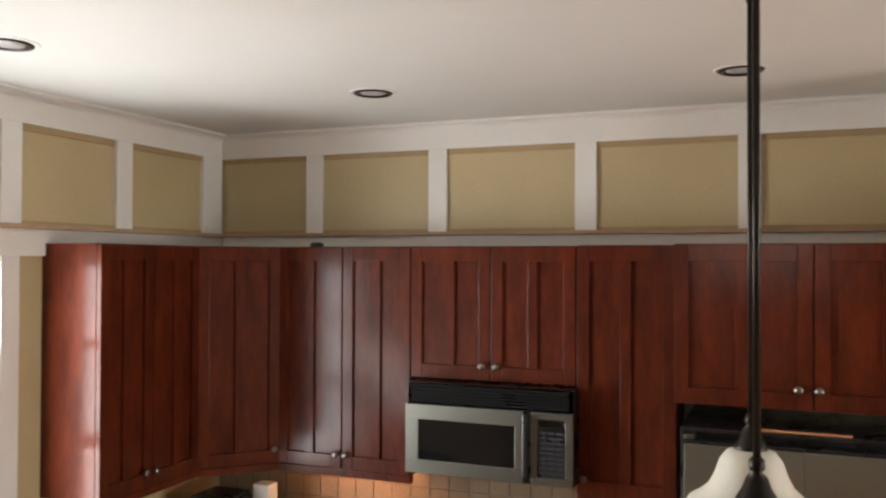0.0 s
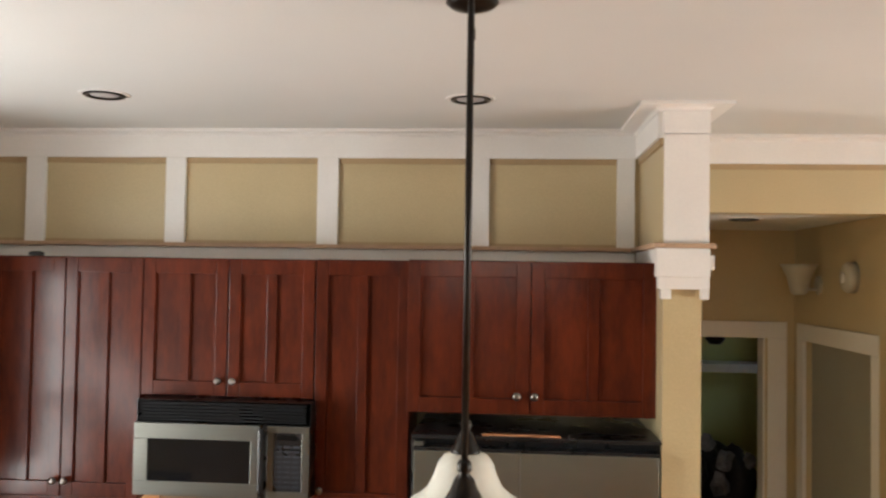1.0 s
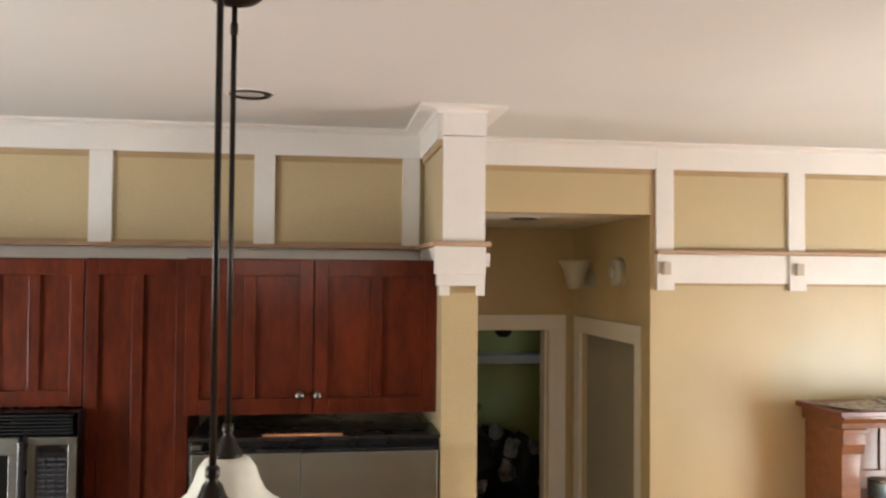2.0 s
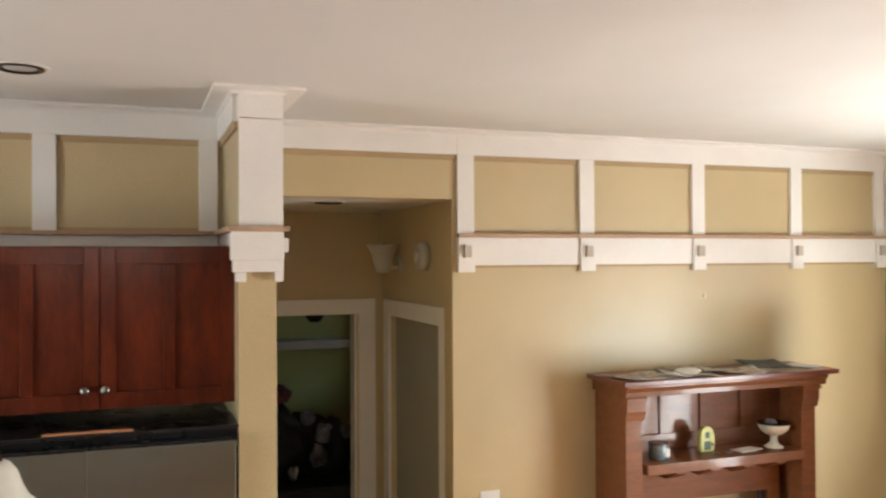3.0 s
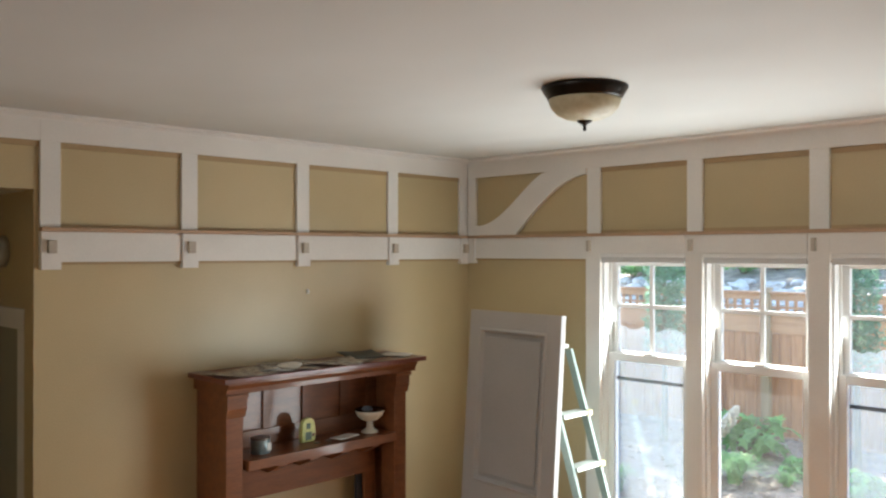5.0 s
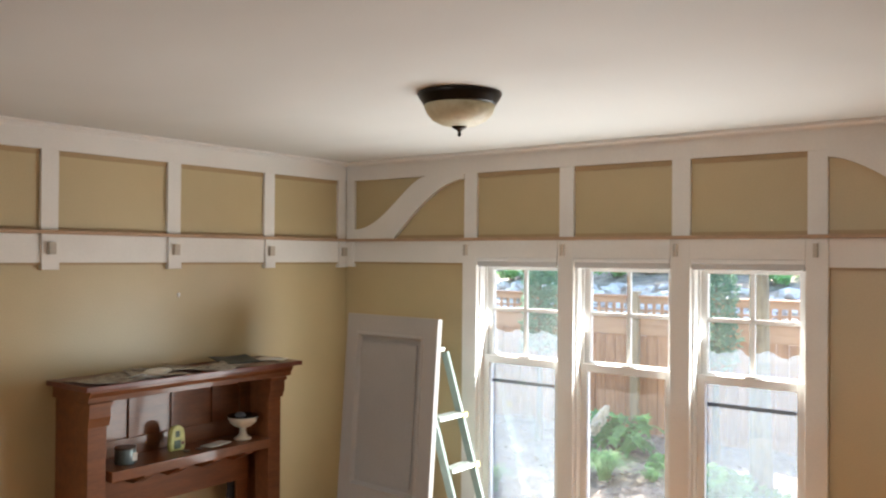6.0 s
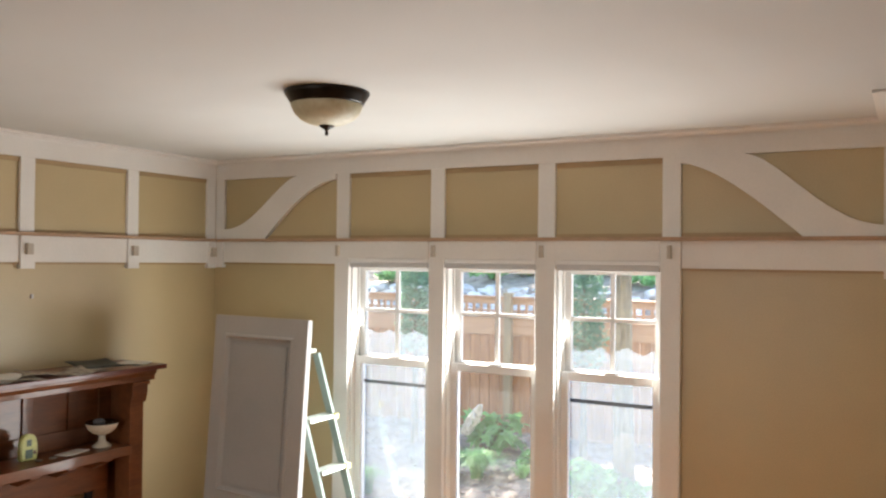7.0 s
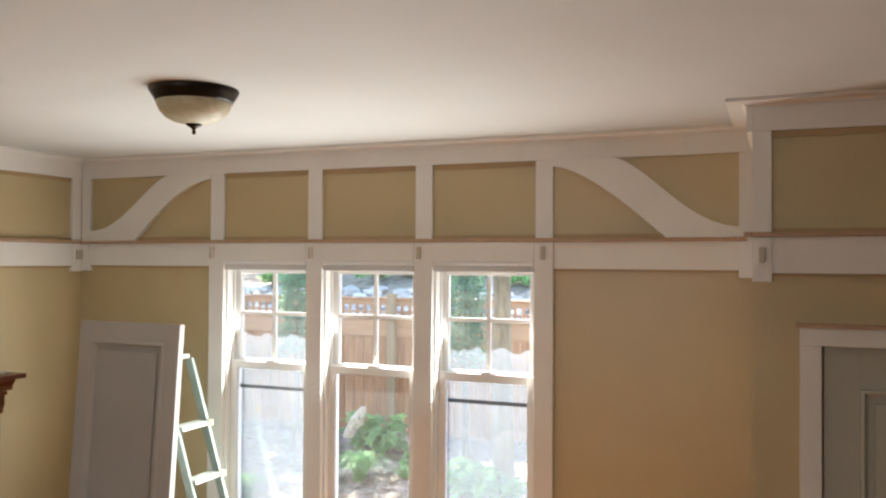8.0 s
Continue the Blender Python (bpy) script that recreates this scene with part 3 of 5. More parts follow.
def moulded_panel(x0, x1, z0, z1):
    """The sloping rim of a sunken panel."""
    w, d = 0.034, 0.018
    bm = bmesh.new()
    rims = [[bm.verts.new((x, y, z)) for x, z in ((x0 + o, z0 + o), (x1 - o, z0 + o), (x1 - o, z1 - o), (x0 + o, z1 - o))]
            for o, y in ((0.0, 0.001), (0.004, -0.006), (0.014, -0.008), (0.020, 0.003), (w - 0.006, d - 0.002), (w, d))]
    for a, b in zip(rims, rims[1:]):
        for k in range(4):
            bm.faces.new((a[k], a[(k + 1) % 4], b[(k + 1) % 4], b[k]))
    bmesh.ops.recalc_face_normals(bm, faces=bm.faces)
    bmesh.ops.reverse_faces(bm, faces=bm.faces) if bm.faces[0].normal.y > 0 else None
    return bm


def leaf_door(name, m, width, height, mat, panels, label, category, kind="", field=None):
    field = field or mat
    d = empty(name, m, label, category, kind=kind)
    part("leaf", panel_leaf(width, height, 0.036, panels), mat, d)
    for p in panels:
        pn = part("panel_moulding", moulded_panel(*p), mat, d)
        part("panel_ground", box_mesh(p[0], p[1], 0.018, 0.030, p[2], p[3]), field, pn)
        part("panel_field", box_mesh(p[0] + 0.052, p[1] - 0.052, 0.004, 0.0179, p[2] + 0.052, p[3] - 0.052, bevel=0.008), field, pn)
    return d


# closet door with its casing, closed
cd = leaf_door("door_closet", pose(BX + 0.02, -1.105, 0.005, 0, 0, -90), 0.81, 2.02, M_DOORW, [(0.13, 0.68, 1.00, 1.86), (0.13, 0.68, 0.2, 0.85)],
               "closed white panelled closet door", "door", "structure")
cc = empty("trim", Matrix.Identity(4), "white painted casing round the closet door", "door casing", kind="structure")
part("casing_leg", box_mesh(BX - 0.02, BX, -1.098, -1.020, 0, 2.028, bevel=0.003), M_WHITE, cc)
part("casing_leg", box_mesh(BX - 0.02, BX, -2.00, -1.922, 0, 2.028, bevel=0.003), M_WHITE, cc)
part("casing_head", box_mesh(BX - 0.022, BX, -2.00, -1.020, 2.0285, 2.098, bevel=0.003), M_WHITE, cc)
part("casing_cap", box_mesh(BX - 0.034, BX, -2.015, -1.006, 2.0985, 2.114, bevel=0.003), M_RAW, cc, "bare wood cap strip")
# hall doors
hc = empty("trim", Matrix.Identity(4), "white painted casings of the hall doorways", "door casing", kind="structure")
part("casing_leg", box_mesh(2.487, 2.60, HY - 0.02, HY, 0, 1.985, bevel=0.003), M_WHITE, hc)
part("casing_head", box_mesh(1.63, 2.60, HY - 0.021, HY, 1.9855, 2.085, bevel=0.003), M_WHITE, hc)
part("door_stop", box_mesh(2.463, 2.475, HY + 0.0, HY + 0.12, 0, 1.985), M_WHITE, hc)
part("casing_leg", box_mesh(HX - 0.02, HX, 3.43, 3.52, 0, 1.985, bevel=0.003), M_WHITE, hc)
part("casing_leg", box_mesh(HX - 0.02, HX, 4.46, 4.57, 0, 1.985, bevel=0.003), M_WHITE, hc)
part("casing_head", box_mesh(HX - 0.021, HX, 3.43, 4.57, 1.9855, 2.085, bevel=0.003), M_WHITE, hc)
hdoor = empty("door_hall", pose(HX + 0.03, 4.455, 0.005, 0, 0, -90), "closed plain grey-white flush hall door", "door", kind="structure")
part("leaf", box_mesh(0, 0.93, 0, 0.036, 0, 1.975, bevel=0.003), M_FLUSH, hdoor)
part("door_handle", lathe([(0.012, 0), (0.012, 0.03), (0.026, 0.036), (0.028, 0.05), (0.014, 0.062)], 18), M_NICKEL, hdoor, "nickel door knob", pose(0.86, 0, 0.95, 90, 0, 0))

# loose door leaning in the corner
lean = Matrix.Translation((4.882, 2.785, 0.004)) @ Matrix.Rotation(radians(-94.25), 4, "Z") @ Matrix.Rotation(radians(-4.2), 4, "X")
# The field colour carries the shade inside the panel recesses.
leaf_door("loose_door", lean, 0.742, 2.005, M_PRIMED, [(0.090, 0.640, 0.98, 1.900), (0.090, 0.640, 0.18, 0.84)],
          "grey-white primed panel door leaning by the ladder", "loose door", field=M_PANEL)


# ---- kitchen cabinets ----
def knob_mesh():
    bm = lathe([(0.006, 0.0), (0.006, 0.012), (0.014, 0.016), (0.0165, 0.022), (0.014, 0.027), (0.006, 0.030)], 14)
    bmesh.ops.rotate(bm, verts=bm.verts, matrix=Matrix.Rotation(radians(90), 3, "X"))
    return bm


def cabinet_door(cab, x0, x1, z0, z1, knob=None):
    """A shaker door with two upright sunken panels, its face towards -y at y = 0."""
    st, rl, mid = 0.052, 0.062, 0.044
    d = 0.024
    xm = (x0 + x1) / 2
    door = part("door", box_mesh(x0 + 0.004, x1 - 0.004, -d + 0.0145, -0.001, z0 + 0.004, z1 - 0.004), M_CHERRY, cab)
    for a, b in ((x0, x0 + st), (x1 - st, x1)):
        part("stile", box_mesh(a, b, -d, -0.0005, z0, z1, bevel=0.002), M_CHERRY, door)
    for a, b in ((z1 - rl, z1), (z0, z0 + rl)):
        part("rail", box_mesh(x0 + st + 0.0003, x1 - st - 0.0003, -d + 0.0005, -0.0005, a, b, bevel=0.002), M_CHERRY, door)
    part("centre_stile", box_mesh(xm - mid / 2, xm + mid / 2, -d + 0.001, -0.0005, z0 + rl + 0.0003, z1 - rl - 0.0003, bevel=0.002), M_CHERRY, door)
    if knob:
        part("knob", knob_mesh(), M_NICKEL, door, "satin nickel knob", pose(knob[0], -d, knob[1]))


def wall_cabinet(m, width, z0, z1, depth, doors, knobs, label, valance=True):
    cab = empty("wall_cabinet", m, label, "cabinet", "cherry wall cabinets")
    part("body", box_mesh(0.0015, width - 0.0015, 0.001, depth, z0 + 0.002, z1), M_CHERRY, cab)
    w = width / doors
    for k in range(doors):
        cabinet_door(cab, k * w + 0.003, (k + 1) * w - 0.003, z0 + 0.004, z1 - 0.006, knobs[k])
    if valance:
        part("light_rail", box_mesh(0.002, width - 0.002, -0.012, 0.02, z0 - 0.036, z0, bevel=0.004), M_CHERRY, cab)
    return cab


CT = 2.397
wall_cabinet(pose(-1.385, 2.87, 0), 0.70, 1.353, CT, KY - 2.87, 2, [(0.325, 1.425), (0.375, 1.425)], "cherry two-door wall cabinet with nickel knobs beside the corner")
wall_cabinet(pose(-0.685, 2.87, 0), 0.76, 1.802, CT, KY - 2.87, 2, [(0.345, 1.872), (0.410, 1.872)], "short cherry two-door wall cabinet over the microwave", False)
wall_cabinet(pose(0.075, 2.87, 0), 0.41, 1.350, CT + 0.002, KY - 2.87, 1, [(0.034, 1.425)], "narrow cherry wall cabinet beside the fridge")
wall_cabinet(pose(0.487, 2.722, 0), 0.995, 1.783, CT + 0.004, KY - 2.722, 2, [(0.445, 1.862), (0.515, 1.862)], "deep cherry two-door cabinet over the fridge", False)
# west run: faces +x
wall_cabinet(pose(-1.667, 1.962, 0, 0, 0, 90), 0.626, 1.353, CT, -1.667 - WX, 2, [(0.255, 1.425), (0.315, 1.425)], "dark cherry two-door wall cabinet with a glossy end panel")
# corner unit, set diagonally
dx, dy = -1.386 + 1.667, 2.870 - 2.589
dl, da = math.hypot(dx, dy), math.degrees(math.atan2(dy, dx))
corner = empty("corner_cabinet", pose(-1.667, 2.589, 0, 0, 0, da), "dark cherry diagonal corner wall cabinet", "cabinet", "cherry wall cabinets")
inv = pose(-1.667, 2.589, 0, 0, 0, da).inverted()
pts = [inv @ Vector(p) for p in ((-1.665, 2.590, 0), (-1.387, 2.868, 0), (-1.387, KY, 0), (WX, KY, 0), (WX, 2.590, 0))]
part("body", slab([(p.x, p.y + 0.0015) for p in pts], "z", 1.355, CT), M_CHERRY, corner)
cabinet_door(corner, 0.006, dl - 0.006, 1.357, CT - 0.006, (dl - 0.035, 1.425))
part("light_rail", box_mesh(0.002, dl - 0.002, -0.012, 0.02, 1.317, 1.353, bevel=0.004), M_CHERRY, corner)
# Small dark lump on the cabinet top, shaped as a plain puck.
puck = part("dark_puck", lathe([(0.030, 0), (0.034, 0.006), (0.030, 0.016), (0.018, 0.020)], 20), M_BLACK, None, "", pose(-1.195, 2.885, CT + 0.001))
tagged(puck, "small black puck lying on the cabinet top", "puck light")

# ---- microwave ----
mw = empty("microwave", pose(-0.655, 2.747, 1.405), "stainless over-range microwave with black glass under the cabinet", "microwave")
W = 0.745
part("case", box_mesh(0.002, W - 0.002, 0.0, KY - 2.747 - 0.002, 0, 0.395), M_BLACK, mw)
bm = bmesh.new()
block(bm, 0, 0.535, -0.02, 0, 0.002, 0.062, 0.003)
block(bm, 0, 0.535, -0.02, 0, 0.236, 0.302, 0.003)
block(bm, 0, 0.060, -0.0195, 0, 0.062, 0.236, 0.002)
block(bm, 0.497, 0.535, -0.0195, 0, 0.062, 0.236, 0.002)
mdoor = part("door", bm, M_STEEL, mw, "brushed steel door")
part("glass", box_mesh(0.060, 0.497, -0.015, -0.002, 0.062, 0.236), M_BLACKGLASS, mdoor, "black glass pane")
hb = bmesh.new()
block(hb, 0.537, 0.563, -0.052, -0.036, 0.030, 0.296, 0.007)
block(hb, 0.542, 0.558, -0.036, -0.002, 0.045, 0.065)
block(hb, 0.542, 0.558, -0.036, -0.002, 0.262, 0.282)
part("handle", hb, M_BLACK, mdoor, "black bar handle")
bm = bmesh.new()
block(bm, 0.566, W, -0.02, 0, 0.002, 0.036, 0.003)
block(bm, 0.566, W, -0.02, 0, 0.274, 0.302, 0.003)
block(bm, 0.566, 0.594, -0.0195, 0, 0.036, 0.274, 0.002)
block(bm, 0.712, W, -0.0195, 0, 0.036, 0.274, 0.002)
ctrl = part("control_panel", bm, M_STEEL, mw, "brushed steel control panel")
part("key_field", box_mesh(0.594, 0.712, -0.0165, -0.002, 0.036, 0.274), M_BLACK, ctrl)
part("display", box_mesh(0.604, 0.692, -0.0185, -0.0165, 0.245, 0.266), M_BLACKGLASS, ctrl)
kb = box_mesh(0.0, 0.030, -0.002, 0.0, 0.0, 0.009, bevel=0.0008)
key0 = part("key", kb, M_BUTTON, ctrl, "", pose(0.600, -0.0166, 0.05))
for r in range(9):
    for c in range(3):
        if r or c:
            k = key0.copy()
            scene.collection.objects.link(k)
            k.matrix_basis = pose(0.600 + c * 0.037, -0.0166, 0.05 + r * 0.0205)
M_VENT = material("matt_black_plastic", (0.010, 0.010, 0.011), 0.6, 0.2, 10, 80, 0.02, spec=0.2)
vent = part("vent_grille", box_mesh(0.006, W - 0.004, 0.0, 0.01, 0.304, 0.394), M_VENT, mw)
for k in range(6):
    part("slat", box_mesh(0.02, W - 0.02, -0.006, 0.002, 0.312 + k * 0.0135, 0.319 + k * 0.0135, bevel=0.001), M_VENT, vent)

# ---- fridge ----
M_FRIDGE = material("wavy_brushed_steel", (0.31, 0.34, 0.30), 0.34, 0.05, 2.5, 5.0, 0.6, metal=1.0, stretch=(0.5, 1, 1.6), rough_var=0.12)
fr = empty("fridge", pose(0.525, 2.515, 0), "black refrigerator with stainless doors under the cabinet", "fridge")
part("body", box_mesh(0, 0.955, 0.075, 0.645, 0.02, 1.712, bevel=0.006), M_BLACK, fr)
part("top_trim", box_mesh(0.004, 0.951, 0.03, 0.30, 1.7125, 1.726, bevel=0.004), M_BLACK, fr)
for x0, x1 in ((0.018, 0.419), (0.421, 0.937)):
    dd = part("door", box_mesh(x0, x1, 0, 0.070, 0.72, 1.672, bevel=0.004), M_FRIDGE, fr, "brushed steel door")
    part("door_cap", box_mesh(x0, x1, 0.004, 0.070, 1.6725, 1.684, bevel=0.003), M_BLACK, dd)
part("freezer_drawer", box_mesh(0.018, 0.937, 0, 0.070, 0.08, 0.70, bevel=0.010), M_FRIDGE, fr, "brushed steel drawer")
for x in (0.02, 0.86):
    part("foot", box_mesh(x, x + 0.07, 0.1, 0.6, 0.0, 0.02), M_BLACK, fr)
part("hinge_cover", box_mesh(0.018, 0.055, 0.01, 0.09, 1.6845, 1.705, bevel=0.004), M_STEEL, fr)
stick = part("wooden_stick", box_mesh(0, 0.30, 0, 0.028, 0, 0.006, bevel=0.001), material("pale_stick", (0.55, 0.24, 0.11), 0.6, 0.1, 20, 80, 0.05), None, "", pose(0.80, 2.56, 1.7265, 0, 0, -1))
tagged(stick, "thin orange-brown wooden stick on the fridge", "stick")

M_BULB = material("grey_lamp_face", (0.42, 0.41, 0.40), 0.4, 0.05, 30, 90, 0.0)


# ---- recessed ceiling lights ----
def can_light(x, y, z):
    c = empty("recessed_light", pose(x, y, z), "recessed round ceiling light with dark ring, off", "ceiling light", "recessed lights")
    part("trim_ring", lathe([(0.074, -0.001), (0.076, -0.004), (0.090, -0.003), (0.094, -0.0005), (0.074, -0.0003)], 40), M_WHITE, c)
    part("baffle", lathe([(0.075, -0.003), (0.076, -0.0085), (0.070, -0.0105), (0.052, -0.0045), (0.052, -0.0015), (0.075, -0.0015)], 40), M_BRONZE, c, "black baffle ring")
    part("bulb_face", lathe([(0.010, -0.0060), (0.0515, -0.0050), (0.0515, -0.0020), (0.01, -0.0020)], 32), M_BULB, c, "grey lamp face")


for x, y in ((-0.63, 2.345), (0.745, 2.435), (-1.355, 1.264)):
    can_light(x, y, CEIL)
can_light(2.075, 3.68, 2.65)

# ---- pendants over the island ----
def pendant(x, y):
    p = empty("pendant_lamp", pose(x, y, 0), "bronze rod pendant lamp with a white bell shade", "pendant lamp", "island pendants")
    part("canopy", lathe([(0.062, 2.9995), (0.064, 2.992), (0.052, 2.982), (0.026, 2.974), (0.010, 2.968)], 28), M_BRONZE, p)
    part("rod", lathe([(0.0065, 1.985), (0.0065, 2.972)], 14), M_BRONZE, p)
    for z in (2.90,):
        part("rod_coupling", lathe([(0.007, z), (0.009, z + 0.004), (0.009, z + 0.028), (0.007, z + 0.032)], 14), M_BRONZE, p)
    part("socket_cap", lathe([(0.008, 1.998), (0.013, 1.992), (0.013, 1.978), (0.009, 1.972), (0.018, 1.962), (0.024, 1.945), (0.034, 1.928), (0.037, 1.918)], 28), M_BRONZE, p)
    bell = [(0.036, 1.921), (0.052, 1.914), (0.066, 1.895), (0.076, 1.865), (0.090, 1.838), (0.112, 1.818), (0.132, 1.806), (0.140, 1.792), (0.136, 1.790),
            (0.108, 1.812), (0.084, 1.836), (0.070, 1.865), (0.060, 1.893), (0.034, 1.912)]
    part("shade", lathe(bell, 40), M_SHADE, p, "white frosted glass bell shade")


pendant(0.802, 1.315)
pendant(0.822, 0.880)

# ---- flush ceiling lamp ----
fl = empty("ceiling_lamp", pose(3.925, 1.130, CEIL), "flush ceiling lamp with bronze pan and alabaster bowl, off", "ceiling lamp")
part("pan", lathe([(0.166, -0.0005), (0.168, -0.008), (0.160, -0.022), (0.147, -0.042), (0.143, -0.050), (0.130, -0.050), (0.130, -0.002)], 48), M_BRONZE, fl)
part("bowl", lathe([(0.141, -0.046), (0.139, -0.060), (0.128, -0.085), (0.106, -0.108), (0.075, -0.124), (0.040, -0.132), (0.012, -0.134)], 48), M_BOWL, fl, "cream alabaster glass bowl")
part("finial", lathe([(0.008, -0.128), (0.032, -0.130), (0.028, -0.138), (0.012, -0.147), (0.006, -0.153), (0.006, -0.158), (0.008, -0.163), (0.005, -0.172)], 24), M_BRONZE, fl)

# ---- mantelpiece ----
mt = empty("mantelpiece", pose(0, 0, 0), "red-brown oak mantelpiece with a shelf against the tan wall", "mantelpiece")
YB = NY - 0.002
part("top_board", box_mesh(3.402, 4.783, 2.918, YB, 1.696, 1.722, bevel=0.004), M_OAKTOP, mt, "dark red oak top board")
part("cornice", slab([(2.948, 1.6955), (2.948, 1.682), (2.964, 1.660), (2.967, 1.634), (YB, 1.634), (YB, 1.6955)], "x", 3.438, 4.735), M_OAK, mt)
for x0, x1 in ((3.447, 3.545), (4.578, 4.673)):
    part("post", box_mesh(x0, x1, 2.985, 3.09, 0, 1.512, bevel=0.003), M_OAK, mt)
    part("corbel", slab([(2.964, 1.6125), (2.964, 1.560), (2.972, 1.540), (2.978, 1.5125), (3.09, 1.5125), (3.09, 1.6125)], "x", x0 - 0.004, x1 + 0.010), M_OAK, mt)
    part("corbel_lip", box_mesh(x0 - 0.010, x1 + 0.018, 2.952, 3.09, 1.6130, 1.6335, bevel=0.003), M_OAK, mt)
for x0, x1 in ((3.455, 3.480), (4.645, 4.670)):
    part("side_panel", box_mesh(x0, x1, 3.0905, YB, 0, 1.6335), M_OAK, mt)
part("back_panel", box_mesh(3.4805, 4.6445, 3.24, 3.255, 1.01, 1.6335), M_OAK, mt)
for x0, x1 in ((3.4805, 3.56), (3.82, 3.885), (4.085, 4.15), (4.36, 4.425), (4.565, 4.6445)):
    part("back_stile", box_mesh(x0, x1, 3.228, 3.2398, 1.33, 1.6335, bevel=0.002), M_OAK, mt)
part("back_rail", box_mesh(3.4805, 4.6445, 3.223, 3.2278, 1.33, 1.375, bevel=0.001), M_OAK, mt)
part("shelf", box_mesh(3.565, 4.5775, 2.965, 3.2275, 1.228, 1.282, bevel=0.005), M_OAK, mt)
for x in (3.79, 4.00, 4.22, 4.44):
    part("bracket", slab([(2.99, 1.2275), (2.99, 1.214), (3.09, 1.168), (3.1595, 1.168), (3.1595, 1.2275)], "x", x - 0.03, x + 0.03), M_OAK, mt)
part("apron", box_mesh(3.5455, 4.5775, 3.16, 3.18, 1.02, 1.2275, bevel=0.003), M_OAK, mt)
for x0, x1 in ((3.5455, 3.60), (4.49, 4.5775)):
    part("inner_jamb", box_mesh(x0, x1, 3.16, 3.18, 0, 1.0195, bevel=0.003), M_OAK, mt)
# The gap's shade is drawn as a near-black strip.
slot = part("shadow_gap", box_mesh(4.455, 4.4995, 3.19, 3.21, 0, 1.0195), M_DARKLINE, mt, "near-black strip drawn as the shaded gap")

# things on the mantelpiece
def loose_sheet(x, y, w, d, rz, mat, label, curl=0.02, z=1.7225, rx=0.0):
    """A sheet of paper with a waved surface and some thickness."""
    bm = bmesh.new()
    nx, ny = 12, 6
    rng = random.Random(int(x * 1000))
    ph, amp = rng.uniform(0, 6), curl
    grid = {}
    for side, dz in ((0, 0.0), (1, 0.0025)):
        for i in range(nx + 1):
            for j in range(ny + 1):
                u, v = i / nx, j / ny
                h = amp * (0.5 + 0.5 * math.sin(ph + 5 * u + 2 * v)) * (0.25 + abs(u - 0.5) * 1.4)
                grid[side, i, j] = bm.verts.new(((u - 0.5) * w, (v - 0.5) * d, h + dz))
    for i in range(nx):
        for j in range(ny):
            bm.faces.new((grid[1, i, j], grid[1, i + 1, j], grid[1, i + 1, j + 1], grid[1, i, j + 1]))
            bm.faces.new((grid[0, i, j + 1], grid[0, i + 1, j + 1], grid[0, i + 1, j], grid[0, i, j]))
    rim = [(i, 0) for i in range(nx)] + [(nx, j) for j in range(ny)] + [(i, ny) for i in range(nx, 0, -1)] + [(0, j) for j in range(ny, 0, -1)]
    for a, b in zip(rim, rim[1:] + rim[:1]):
        bm.faces.new((grid[0, *a], grid[0, *b], grid[1, *b], grid[1, *a]))
    for face in bm.faces:
        face.smooth = True
    ob = part("loose_paper", bm, mat, None, "", pose(x, y, z, rx, 0, rz))
    return tagged(ob, label, "paper", "papers on the mantelpiece")


loose_sheet(3.60, 3.06, 0.34, 0.24, 8, M_PAPER, "curled printed sheet on the mantelpiece", 0.012)
loose_sheet(3.86, 3.04, 0.30, 0.20, -12, M_PAPER, "curled printed sheet on the mantelpiece", 0.030)
loose_sheet(3.92, 3.17, 0.16, 0.20, 35, M_PAPER, "folded printed slip of paper on the mantelpiece", 0.03)
loose_sheet(4.15, 3.07, 0.34, 0.22, -20, M_PAPER, "creased magazine on the mantelpiece", 0.026)
loose_sheet(4.46, 3.14, 0.26, 0.18, -4, M_PAPER2, "dark glossy brochure lying tilted on the mantelpiece", 0.010, 1.735, 8)
loose_sheet(4.28, 3.02, 0.26, 0.16, 12, M_PAPER, "printed sheet under the dark brochure on the mantelpiece", 0.014)
loose_sheet(3.80, 3.02, 0.22, 0.12, 18, M_PAPERW, "pale curled leaflet on the mantelpiece", 0.034)
loose_sheet(4.67, 3.08, 0.12, 0.18, 10, M_PAPERW, "small white sheet on the mantelpiece", 0.010)

ZS = 1.283
tin = empty("tin_can", pose(3.712, 3.085, ZS), "pale blue-grey tin with a metal lid on the mantel shelf", "tin")
part("body", lathe([(0.050, 0), (0.052, 0.003), (0.052, 0.070), (0.050, 0.074)], 32), M_TINBLUE, tin)
part("lid", lathe([(0.053, 0.0745), (0.053, 0.083), (0.046, 0.085)], 32), M_NICKEL, tin, "grey metal lid")
part("paper_label", box_mesh(0.008, 0.034, -0.0535, -0.046, 0.016, 0.058, bevel=0.001), M_PAPERW, tin, "pale paper label")
can = empty("plastic_bottle", pose(4.045, 3.125, ZS), "lime-green squat bottle with a dark print on the shelf", "bottle")
cb = bmesh.new()
prof = [(-0.046, 0), (0.046, 0), (0.050, 0.05), (0.046, 0.10), (0.034, 0.125), (0.012, 0.136), (-0.012, 0.136), (-0.034, 0.125), (-0.046, 0.10), (-0.050, 0.05)]
cb.free()
cb = slab(prof, "y", -0.016, 0.016)
bmesh.ops.bevel(cb, geom=cb.edges[:], offset=0.006, segments=2, affect="EDGES")
part("body", cb, M_LIME, can)
